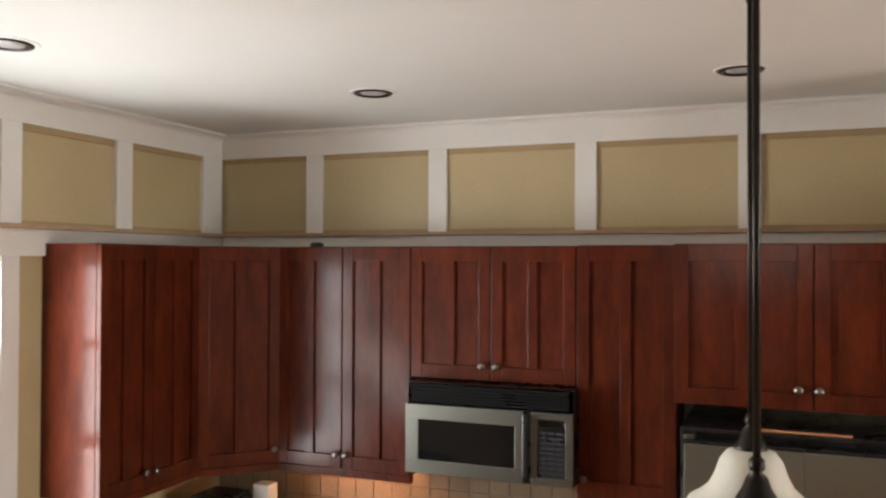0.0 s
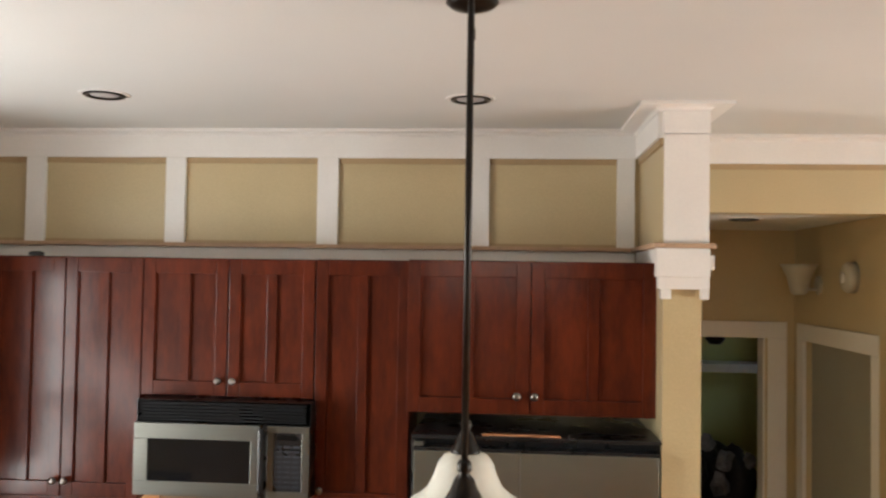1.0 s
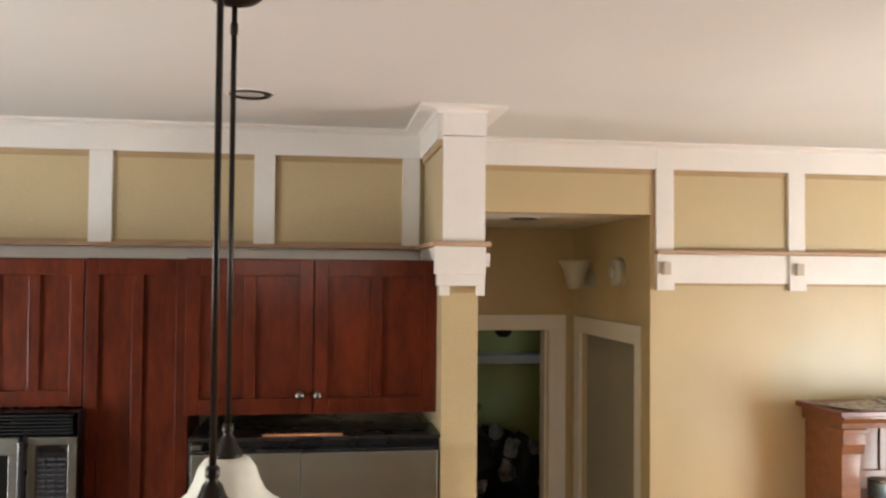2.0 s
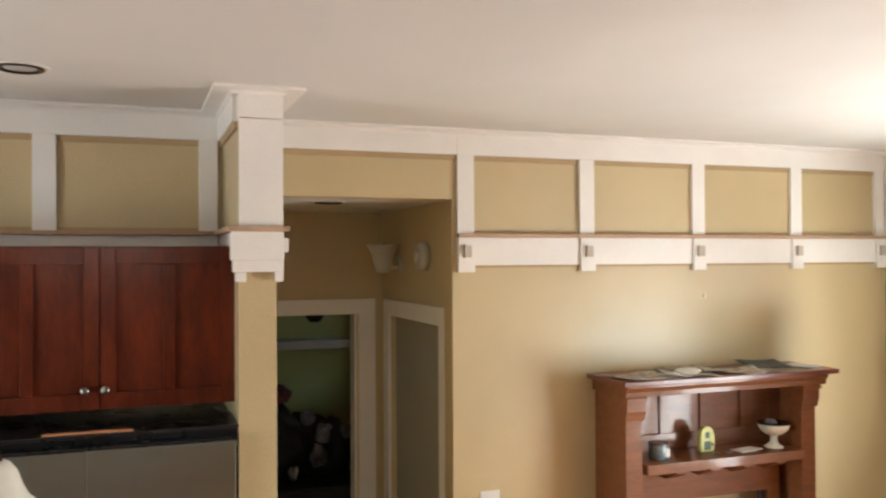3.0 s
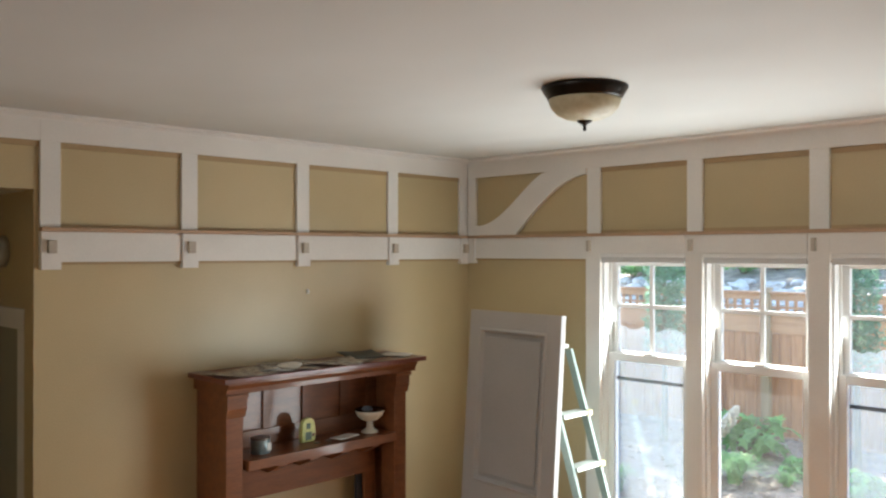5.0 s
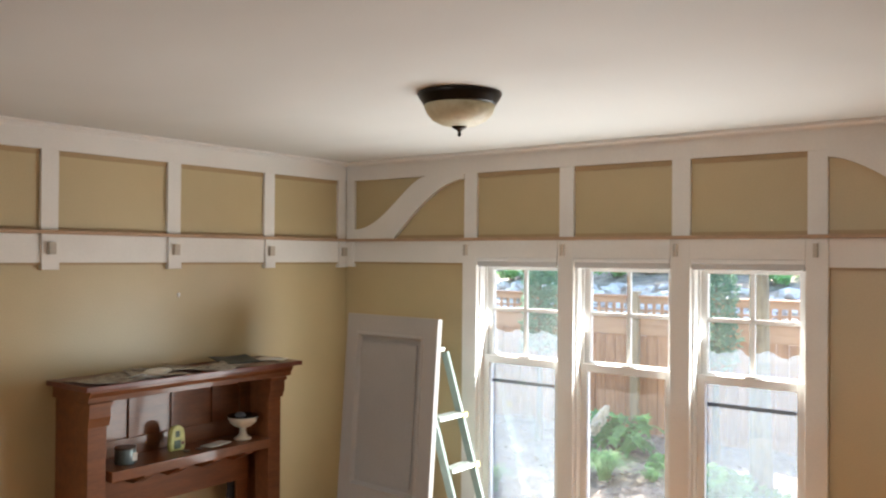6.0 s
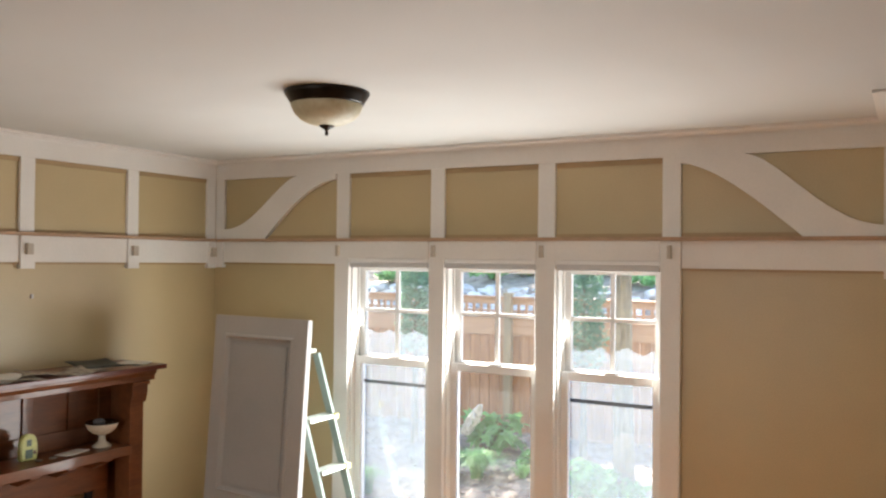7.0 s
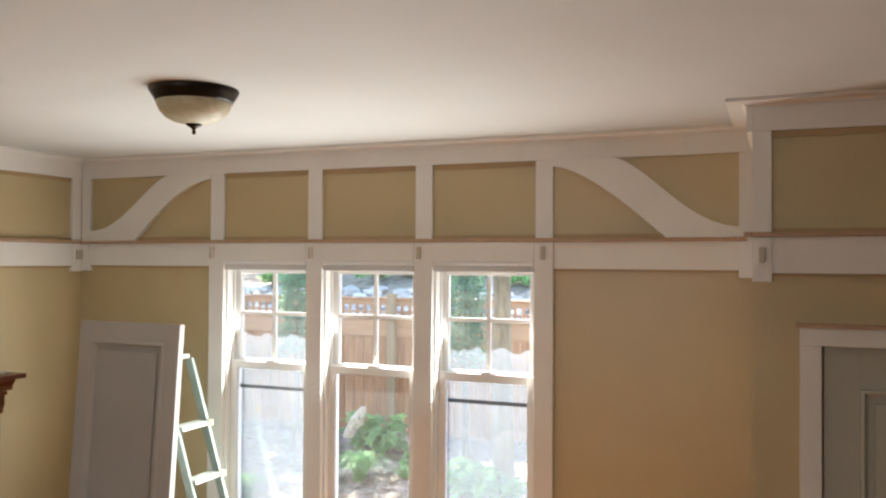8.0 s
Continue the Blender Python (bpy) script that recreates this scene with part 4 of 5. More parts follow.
part("label_panel", box_mesh(-0.024, 0.018, -0.0185, -0.0165, 0.012, 0.058, bevel=0.0005), M_DARKGREEN, can, "dark green label")
part("price_dot", box_mesh(0.022, 0.036, -0.0185, -0.0165, 0.030, 0.048, bevel=0.0005), M_BAGRED, can, "red dot")
part("label_spot", box_mesh(-0.016, 0.010, -0.0185, -0.0165, 0.075, 0.108, bevel=0.0005), M_DARKGREEN, can, "dark print bar")
gob = empty("goblet", pose(4.463, 3.075, ZS), "cream ceramic footed bowl with a dark inside", "goblet")
part("foot", lathe([(0.050, 0), (0.052, 0.004), (0.040, 0.012), (0.022, 0.026), (0.018, 0.050), (0.020, 0.066)], 32), M_CERAMIC, gob)
part("bowl", lathe([(0.018, 0.0655), (0.046, 0.075), (0.074, 0.098), (0.088, 0.132), (0.084, 0.132), (0.068, 0.102), (0.03, 0.082)], 40), M_CERAMIC, gob)
part("glaze", lathe([(0.02, 0.112), (0.0768, 0.116), (0.0878, 0.1325), (0.0885, 0.139), (0.084, 0.139), (0.02, 0.119)], 40), M_CERDARK, gob, "black glazed rim")
part("pebble", lathe([(0.01, 0.125), (0.030, 0.132), (0.034, 0.142), (0.022, 0.155), (0.006, 0.158)], 16), M_BAGGREY, gob, "", pose(-0.02, 0, 0))
card = loose_sheet(4.27, 3.07, 0.16, 0.09, 8, M_PAPERW, "white card lying on the mantel shelf", 0.004, ZS + 0.001)
for k, x in enumerate((4.00, 4.075)):
    c = part("coin_dish", lathe([(0.014, 0), (0.020, 0.003), (0.020, 0.007), (0.012, 0.008)], 18), M_NICKEL, None, "", pose(x + 0.06, 3.055 - 0.01 * k, ZS))
    tagged(c, "small shiny metal disc on the mantel shelf", "metal disc", "metal discs")

# small things on the north wall
sp = part("picture_hook", box_mesh(-0.008, 0.008, -0.010, 0, -0.012, 0.012, bevel=0.003), M_WHITE, None, "", pose(4.172, NY, 2.124))
tagged(sp, "small pale screw anchor in the tan wall", "wall hook")
sw_pl = empty("light_switch", pose(2.83, NY, 1.085), "white light switch plate on the tan wall", "light switch")
part("plate", box_mesh(-0.055, 0.055, -0.006, 0, -0.06, 0.06, bevel=0.003), M_WHITE, sw_pl)
for x in (-0.023, 0.023):
    part("toggle", box_mesh(x - 0.008, x + 0.008, -0.012, -0.006, -0.018, 0.018, bevel=0.002), M_WHITE, sw_pl)

# ---- step ladder ----
ld = empty("step_ladder", pose(0, 0, 0), "pale green fibreglass step ladder standing behind the loose door", "step ladder")
def rail_between(a, b, w, d):
    """A straight rail of width w (along x) and depth d from point a to point b."""
    a, b = Vector(a), Vector(b)
    bm = bmesh.new()
    block(bm, -w / 2, w / 2, -d / 2, d / 2, 0, (b - a).length, 0.003)
    m = Matrix.Translation(a) @ (b - a).to_track_quat("Z", "Y").to_matrix().to_4x4()
    side = Vector((1, 0, 0))
    zed = (b - a).normalized()
    yax = zed.cross(side).normalized()
    xax = yax.cross(zed)
    m = Matrix((xax, yax, zed)).transposed().to_4x4()
    m.translation = a
    bmesh.ops.transform(bm, matrix=m, verts=bm.verts)
    return bm
for x in (5.10, 5.36):
    part("front_rail", rail_between((x, 1.71, 0.0), (x, 2.276, 1.77), 0.022, 0.046), M_ALU, ld)
    part("rear_rail", rail_between((x, 2.90, 0.0), (x, 2.392, 1.77), 0.020, 0.040), M_ALU, ld)
for k in range(1, 6):
    z = 0.284 * k
    y = 1.71 + 0.585 * z / 1.83
    st = part("step", box_mesh(5.112, 5.348, y - 0.045, y + 0.045, z - 0.022, z, bevel=0.004), M_STEP, ld)
    for s in range(3):
        part("tread_rib", box_mesh(5.116, 5.344, y - 0.03 + s * 0.03 - 0.004, y - 0.03 + s * 0.03 + 0.004, z, z + 0.003), M_STEP, st)
    part("step_cap", box_mesh(5.335, 5.378, y - 0.05, y - 0.028, z - 0.03, z + 0.004, bevel=0.003), M_YELLOW, st, "yellow corner cap")
part("top_cap", box_mesh(5.085, 5.375, 2.285, 2.41, 1.7705, 1.80, bevel=0.006), M_STEP, ld)

# ---- hall: sconce and chime ----
sc_l = empty("wall_sconce", pose(HX, 4.25, 2.345), "white flared glass wall sconce in the hall, off", "wall sconce")
shade = lathe([(0.030, -0.085), (0.046, -0.070), (0.056, -0.030), (0.068, 0.020), (0.092, 0.070), (0.104, 0.088), (0.098, 0.088), (0.062, 0.022), (0.040, -0.060), (0.024, -0.075)], 32)
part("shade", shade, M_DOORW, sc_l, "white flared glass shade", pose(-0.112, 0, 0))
plate_bm = lathe([(0.055, 0.0), (0.055, 0.008), (0.040, 0.016), (0.012, 0.018)], 24)
bmesh.ops.rotate(plate_bm, verts=plate_bm.verts, matrix=Matrix.Rotation(radians(-90), 3, "Y"))
part("back_plate", plate_bm, M_DOORW, sc_l, "", pose(-0.001, 0, -0.03))
part("arm", box_mesh(-0.085, -0.012, -0.010, 0.010, -0.062, -0.044, bevel=0.004), M_DOORW, sc_l)
chime_bm = lathe([(0.080, 0.0), (0.080, 0.030), (0.070, 0.046), (0.045, 0.054), (0.010, 0.056)], 32)
bmesh.ops.rotate(chime_bm, verts=chime_bm.verts, matrix=Matrix.Rotation(radians(-90), 3, "Y"))
chime = empty("door_chime", pose(HX, 3.765, 2.36), "round white door chime on the hall wall", "door chime")
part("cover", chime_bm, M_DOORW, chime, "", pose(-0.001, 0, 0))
grille_bm = lathe([(0.030, 0.0), (0.030, 0.004), (0.010, 0.005)], 24)
bmesh.ops.rotate(grille_bm, verts=grille_bm.verts, matrix=Matrix.Rotation(radians(-90), 3, "Y"))
part("grille", grille_bm, M_BLIND, chime, "grey round grille", pose(-0.0575, 0, 0))

# store room: shelf, rod, heaped bags
sh = empty("closet_shelf", pose(0, 0, 0), "closet shelf in the store room, greyed for its shaded edge", "closet shelf")
# The shelf edge's shade is put into this grey-tan colour.
part("board", box_mesh(1.63, 3.19, 5.93, 6.19, 1.676, 1.696, bevel=0.002), M_PEG, sh)
part("cleat", box_mesh(1.63, 3.19, 5.94, 5.96, 1.630, 1.6755, bevel=0.002), M_PEG, sh)
for x in (1.64, 3.16):
    part("shelf_bracket", box_mesh(x, x + 0.02, 5.9605, 6.198, 1.60, 1.6755), M_WHITE, sh)
bulb = empty("ceiling_bulb", pose(2.368, 5.5, 2.65), "small dark hanging lamp in the store room", "ceiling lamp")
part("base", lathe([(0.012, -0.001), (0.012, -0.66), (0.05, -0.68), (0.07, -0.735), (0.04, -0.772)], 20), M_BRONZE, bulb)

def heap(name, x, y, z0, r, h, mat, seed, label, category):
    """A soft lumpy sack."""
    bm = bmesh.new()
    bmesh.ops.create_icosphere(bm, subdivisions=4, radius=1)
    rng = random.Random(seed)
    off = Vector((rng.uniform(0, 50), rng.uniform(0, 50), rng.uniform(0, 50)))
    for v in bm.verts:
        k = 1 + 0.30 * noise.noise(v.co * 1.6 + off) + 0.12 * noise.noise(v.co * 5 + off)
        v.co = Vector((v.co.x * r * k, v.co.y * r * k, max(v.co.z * k, -0.82) * h / 2))
    low = min(v.co.z for v in bm.verts)
    for v in bm.verts:
        v.co.z -= low
    for face in bm.faces:
        face.smooth = True
    ob = part(name, bm, mat, None, "", pose(x, y, z0))
    return tagged(ob, label, category)


crate = empty("storage_box", pose(0, 0, 0), "dark storage chest under heaped bags in the store room", "storage box")
part("chest", box_mesh(1.66, 2.62, 5.0, 6.1, 0.0, 0.75, bevel=0.01), M_BAG, crate)
part("chest_lid", box_mesh(1.65, 2.63, 4.99, 6.11, 0.7505, 0.78, bevel=0.006), M_BAG, crate)
heap("duffel_bag", 2.00, 5.35, 0.781, 0.26, 0.56, M_BAG, 3, "black duffel bag heaped in the store room", "bag")
heap("duffel_bag", 2.28, 5.55, 0.781, 0.24, 0.46, M_BAG, 5, "black duffel bag heaped in the store room", "bag")
heap("backpack", 2.46, 5.38, 0.781, 0.17, 0.42, M_BAG, 7, "black backpack heaped in the store room", "bag")
heap("cap", 2.06, 5.30, 1.33, 0.10, 0.13, M_BAGRED, 9, "dark red cap on top of the bags", "cap")
for k, (x, y, z, r) in enumerate(((2.38, 5.24, 1.10, 0.055), (2.29, 5.40, 1.19, 0.050), (2.55, 5.27, 1.10, 0.045), (2.34, 5.22, 0.95, 0.06), (2.15, 5.18, 0.86, 0.04))):
    bm = bmesh.new()
    bmesh.ops.create_icosphere(bm, subdivisions=2, radius=1)
    for v in bm.verts:
        q = 1 + 0.7 * noise.noise(v.co * 1.7 + Vector((k * 5.3, 1.1, 0)))
        v.co = Vector((v.co.x * r * q, v.co.y * r * q, v.co.z * r * 1.4 * q))
    tagged(part("crumpled_bag", bm, M_BAGGREY, None, "", pose(x, y, z)), "small crumpled grey plastic bag among the heap", "plastic bag", "crumpled bags")

# ---- counter under the wall cabinets ----
base = empty("base_cabinet", pose(0, 0, 0), "cherry base cabinets under the granite worktop", "cabinet")
part("body", box_mesh(WX, -0.69, 2.58, KY - 0.002, 0.0, 0.88), M_CHERRY, base)
part("body", box_mesh(WX, -1.36, 0.3, 2.5795, 0.0, 0.88), M_CHERRY, base)
part("body", box_mesh(0.10, 0.50, 2.58, KY - 0.002, 0.0, 0.88), M_CHERRY, base)
wt = empty("worktop", pose(0, 0, 0), "dark granite worktop along the kitchen walls", "worktop")
part("slab", box_mesh(WX, -0.68, 2.55, KY - 0.014, 0.8805, 0.915, bevel=0.004), M_COUNTER, wt)
part("slab", box_mesh(WX + 0.001, -1.33, 0.3, 2.5495, 0.8805, 0.915, bevel=0.004), M_COUNTER, wt)
part("slab", box_mesh(0.10, 0.51, 2.55, KY - 0.014, 0.8805, 0.915, bevel=0.004), M_COUNTER, wt)
sl = empty("strip_lamp", pose(-1.30, 3.03, 1.352), "warm under-cabinet strip lamp, lit", "strip lamp")
part("housing", box_mesh(0, 0.55, -0.03, 0.03, -0.014, 0.0, bevel=0.003), M_WHITE, sl)
part("tube", box_mesh(0.02, 0.53, -0.018, 0.018, -0.020, -0.0145), M_TUBE, sl, "glowing warm tube")
cm = empty("coffee_maker", pose(-1.66, 2.78, 0.9155), "black coffee maker with a red lamp on the worktop", "coffee maker")
part("body", box_mesh(-0.11, 0.11, -0.11, 0.11, 0, 0.265, bevel=0.012), M_BLACK, cm)
part("lid", box_mesh(-0.10, 0.10, -0.10, 0.10, 0.2655, 0.285, bevel=0.006), M_BLACK, cm)
part("indicator", box_mesh(0.03, 0.045, -0.116, -0.111, 0.235, 0.245), M_REDLED, cm, "red indicator")
wb = empty("paper_box", pose(-1.50, 2.92, 0.9155), "white carton on the worktop", "carton")
part("carton", box_mesh(-0.045, 0.045, -0.04, 0.04, 0, 0.31, bevel=0.003), M_PAPERW, wb)
part("flap", box_mesh(-0.044, 0.044, -0.039, 0.039, 0.3105, 0.313), M_PAPERW, wb)


# ---- garden ----
def ground_height(x, y):
    h = 0.05 if x < 6 else 0.05 + 0.36 * min(1.0, (x - 6) / 2.5)
    if x > 10.6:
        h += 0.95 * min(1.0, (x - 10.6) / 3.0)
    if x > 13.6:
        h += 0.46 * min(1.0, (x - 13.6) / 1.0) + 0.22 * min(6.0, max(0.0, x - 14.5))
    return h + 0.03 * noise.noise(Vector((x * 0.9, y * 0.9, 0)))


bm = bmesh.new()
xs = [5.76 + 0.12 * k for k in range(110)] + [20, 26, 40, 80, 200, 600]
ys = [-600, -200, -80, -40, -20] + [-9 + 0.35 * k for k in range(68)] + [18, 24, 40, 80, 200, 600]
grid = [[bm.verts.new((x, y, ground_height(x, y) + (0.02 * noise.noise(Vector((x * 6, y * 6, 3))) if x < 18 else 0))) for y in ys] for x in xs]
for i in range(len(xs) - 1):
    for j in range(len(ys) - 1):
        bm.faces.new((grid[i][j], grid[i + 1][j], grid[i + 1][j + 1], grid[i][j + 1]))
west = [[bm.verts.new((x, y, -0.25)) for y in ys] for x in (-600, -100, -20, -2.3)]
for i in range(3):
    for j in range(len(ys) - 1):
        bm.faces.new((west[i][j], west[i + 1][j], west[i + 1][j + 1], west[i][j + 1]))
under = [bm.verts.new((5.70, y, -0.30)) for y in ys]
for j in range(len(ys) - 1):
    bm.faces.new((west[3][j], under[j], under[j + 1], west[3][j + 1]))
    bm.faces.new((under[j], grid[0][j], grid[0][j + 1], under[j + 1]))
bmesh.ops.recalc_face_normals(bm, faces=bm.faces)
setting("ground", bm, M_MULCH, "sloping garden ground strewn with pale leaf mulch", "ground")
setting("roof", box_mesh(-2.6, 5.80, -9.6, 7.2, CEIL + 0.26, CEIL + 0.4), M_OUTWALL, "plain roof slab closing the house", "roof")

# fallen leaves
rng = random.Random(4)
bm = bmesh.new()
for _ in range(5200):
    x, y = rng.uniform(6.4, 10.1), rng.uniform(-0.5, 6.5)
    s = rng.uniform(0.02, 0.05)
    m = Matrix.Translation((x, y, ground_height(x, y) + 0.022)) @ Euler((rng.uniform(-0.5, 0.5), rng.uniform(-0.5, 0.5), rng.uniform(0, 6.3))).to_matrix().to_4x4()
    vs = [bm.verts.new(m @ Vector(p)) for p in ((-s, 0, 0), (0, -s * 0.5, 0.004), (s, 0, 0), (0, s * 0.5, 0.004))]
    bm.faces.new(vs)
lv = part("fallen_leaves", bm, material("dry_leaf", (0.40, 0.35, 0.28), 0.8, 0.2, 6, 40, 0.0, second=(0.24, 0.18, 0.13), island=0.5))
tagged(lv, "pale dry leaves scattered on the garden ground", "fallen leaves", kind="stuff")

# fence
FX = 10.0
fence = empty("fence", pose(FX, 0, 0.36), "cedar board fence with a lattice top along the garden", "fence")
rng = random.Random(8)
bd = None
for k in range(96):
    y = -3.2 + k * 0.125
    if bd is None:
        bd = part("board", box_mesh(-0.010, 0.010, -0.0595, 0.0595, 0.06, 1.1385, bevel=0.003), M_FENCE, fence, "", pose(0, y, 0))
    else:
        o = bd.copy()
        scene.collection.objects.link(o)
        o.matrix_basis = pose(rng.uniform(-0.003, 0.003), y, rng.uniform(-0.006, 0.006))
for k in range(6):
    y = -3.04 + k * 2.05
    post = part("post", box_mesh(-0.085, -0.012, -0.045, 0.045, -0.1, 1.60, bevel=0.004), M_POST, fence, "", pose(0, y, 0))
    part("post_cap", box_mesh(-0.095, 0.0, -0.055, 0.055, 1.60, 1.625, bevel=0.004), M_POST, post)
for z0, z1 in ((1.14, 1.335), (1.49, 1.555)):
    part("rail", box_mesh(-0.03, 0.03, -3.3, 8.9, z0, z1, bevel=0.004), M_FRAIL, fence, "paler cedar rail")
part("cap_rail", box_mesh(-0.07, 0.07, -3.3, 8.9, 1.5555, 1.58, bevel=0.004), M_FENCE, fence)
part("kick_board", box_mesh(-0.03, 0.02, -3.3, 8.9, -0.05, 0.0595), M_FENCE, fence)
lat = None
for k in range(110):
    y = -2.6 + k * 0.095
    if lat is None:
        lat = part("lattice_slat", box_mesh(-0.008, 0.008, -0.016, 0.016, 1.336, 1.489), M_FENCE, fence, "", pose(0, y, 0))
    else:
        o = lat.copy()
        scene.collection.objects.link(o)
        o.matrix_basis = pose(0, y, 0)
part("lattice_rail", box_mesh(-0.012, 0.012, -3.3, 8.9, 1.402, 1.424), M_FENCE, fence)


shrub_y = []                                             # low bushes on the bank


# rocks behind the fence
def rock(x, y, z, r, seed):
    bm = bmesh.new()
    bmesh.ops.create_icosphere(bm, subdivisions=2, radius=r)
    off = Vector((seed * 3.1, seed * 1.7, 0))
    for v in bm.verts:
        k = 1 + 0.55 * noise.noise(v.co / r * 1.4 + off) + 0.22 * noise.noise(v.co / r * 4 + off)
        v.co = Vector((v.co.x * k, v.co.y * 1.35 * k, v.co.z * 0.72 * k))
    ob = part("boulder", bm, M_ROCK, None, "", pose(x, y, z, 0, 0, seed * 40))
    tagged(ob, "grey boulder on the bank behind the fence", "boulder", "bank boulders")


rng = random.Random(21)
for k in range(190):
    y = -0.6 + (k % 38) * 0.26 + rng.uniform(-0.12, 0.12)
    x = 13.70 + (k // 38) * 0.21 + rng.uniform(-0.07, 0.07)
    rock(x, y, ground_height(x, y) + rng.uniform(-0.02, 0.06), rng.uniform(0.07, 0.15), k)
for k in range(20):
    shrub_y.append((14.9 + rng.uniform(-0.2, 0.9), -2.0 + k * 0.62 + rng.uniform(-0.3, 0.3)))


# foliage
def leaf_cloud(bm, centre, radii, count, size, rng, droop=0.0, shape=0.5):
    for _ in range(count):
        d = Vector((rng.gauss(0, 1), rng.gauss(0, 1), rng.gauss(0, 1))).normalized() * rng.uniform(0.35, 1.0)
        p = Vector(centre) + Vector((d.x * radii[0], d.y * radii[1], d.z * radii[2]))
        s = size * rng.uniform(0.6, 1.3)
        m = Matrix.Translation(p) @ Euler((rng.uniform(-1, 1) + droop, rng.uniform(-1, 1), rng.uniform(0, 6.3))).to_matrix().to_4x4()
        vs = [bm.verts.new(m @ Vector(q)) for q in ((-s, 0, 0), (-s * 0.1, -s * shape, s * 0.12), (s, 0, 0), (-s * 0.1, s * shape, s * 0.12))]
        bm.faces.new((vs[0], vs[1], vs[2]))
        bm.faces.new((vs[0], vs[2], vs[3]))


def lobed_leaf(bm, m, s):
    pts = [(0, 0), (0.30, 0.10), (0.34, 0.42), (0.52, 0.22), (0.70, 0.40), (0.74, 0.16), (1.0, 0.0)]
    ring = [(x, y) for x, y in pts] + [(x, -y) for x, y in pts[-2:0:-1]]
    vs = [bm.verts.new(m @ Vector((x * s, y * s, 0.10 * s * math.sin(3 * x) - 0.25 * s * x * x))) for x, y in ring]
    c = bm.verts.new(m @ Vector((0.5 * s, 0, 0.02 * s)))
    for a, b in zip(vs, vs[1:] + vs[:1]):
        bm.faces.new((a, b, c))


def stem(bm, a, b, r0, r1, seg=8):
    a, b = Vector(a), Vector(b)
    q = (b - a).to_track_quat("Z", "Y").to_matrix()
    rings = []
    for p, r in ((a, r0), (b, r1)):
        rings.append([bm.verts.new(p + q @ Vector((r * math.cos(t), r * math.sin(t), 0))) for t in (2 * math.pi * k / seg for k in range(seg))])
    for k in range(seg):
        bm.faces.new((rings[0][k], rings[0][(k + 1) % seg], rings[1][(k + 1) % seg], rings[1][k]))


def hydrangea(x, y, z, seed):
    rng = random.Random(seed)
    h = empty("hydrangea", pose(x, y, z), "leafy green hydrangea with a white flower plume", "shrub")
    st = bmesh.new()
    tips = []
    for _ in range(11):
        tip = (rng.uniform(-0.15, 0.20), rng.uniform(-0.36, 0.16), rng.uniform(0.20, 0.46))
        stem(st, (0, 0, -0.05), tip, 0.010, 0.004, 6)
        tips.append(tip)
    part("stems", st, M_BARK, h)
    bm = bmesh.new()
    for tip in tips:
        for _ in range(5):
            m = Matrix.Translation(Vector(tip) + Vector((rng.uniform(-0.06, 0.06), rng.uniform(-0.08, 0.08), rng.uniform(-0.10, 0.05)))) @ Euler((rng.uniform(-0.5, 0.5), rng.uniform(-0.1, 0.7), rng.uniform(0, 6.3))).to_matrix().to_4x4()
            lobed_leaf(bm, m, rng.uniform(0.18, 0.28))
    part("leaves", bm, M_LEAF2, h)
    bm = bmesh.new()
    for k in range(620):
        t = rng.random()
        r = 0.066 * math.sin(math.pi * (0.16 + 0.80 * t)) ** 0.7 * math.sqrt(rng.uniform(0.3, 1))
        a = rng.uniform(0, 6.3)
        p = Vector((-0.22 + r * math.cos(a), 0.12 + r * math.sin(a) - 0.17 * t, 0.20 + 0.30 * t))
        m = Matrix.Translation(p) @ Euler((rng.uniform(0, 3), rng.uniform(0, 3), 0)).to_matrix().to_4x4()
        vs = [bm.verts.new(m @ Vector(q)) for q in ((-0.013, -0.013, 0), (0.013, -0.013, 0), (0.013, 0.013, 0.004), (-0.013, 0.013, 0))]
        bm.faces.new(vs)
    part("flower_plume", bm, M_PETAL, h, "white flower plume")


hydrangea(9.0, 2.92, 0.40, 2)


def grass_clump(x, y, z, r, tall, count, seed):
    rng = random.Random(seed)
    bm = bmesh.new()
    for _ in range(count):
        a = rng.uniform(0, 6.3)
        lean_out = rng.uniform(0.25, 1.0) * r
        hgt = tall * rng.uniform(0.7, 1.1)
        w = rng.uniform(0.003, 0.006)
        d, n = Vector((math.cos(a), math.sin(a), 0)), Vector((-math.sin(a), math.cos(a), 0))
        b0 = Vector((rng.uniform(-0.04, 0.04), rng.uniform(-0.04, 0.04), 0))
        prev = None
        for k in range(5):
            t = k / 4
            p = b0 + d * lean_out * t ** 1.6 + Vector((0, 0, hgt * (t * 1.5 - 0.75 * t * t - 0.25 * t ** 4)))
            ww = w * (1 - 0.85 * t)
            cur = (bm.verts.new(p - n * ww), bm.verts.new(p + n * ww))
            if prev:
                bm.faces.new((prev[0], prev[1], cur[1], cur[0]))
            prev = cur
    ob = part("grass_clump", bm, M_GRASS, None, "", pose(x, y, z))
    tagged(ob, "arching green grass clump in the mulch", "grass clump", "grass clumps")


grass_clump(8.15, 2.58, 0.34, 0.34, 0.40, 620, 1)
grass_clump(7.5, 3.35, 0.27, 0.26, 0.34, 300, 2)
grass_clump(8.3, 2.2, 0.36, 0.16, 0.20, 160, 3)


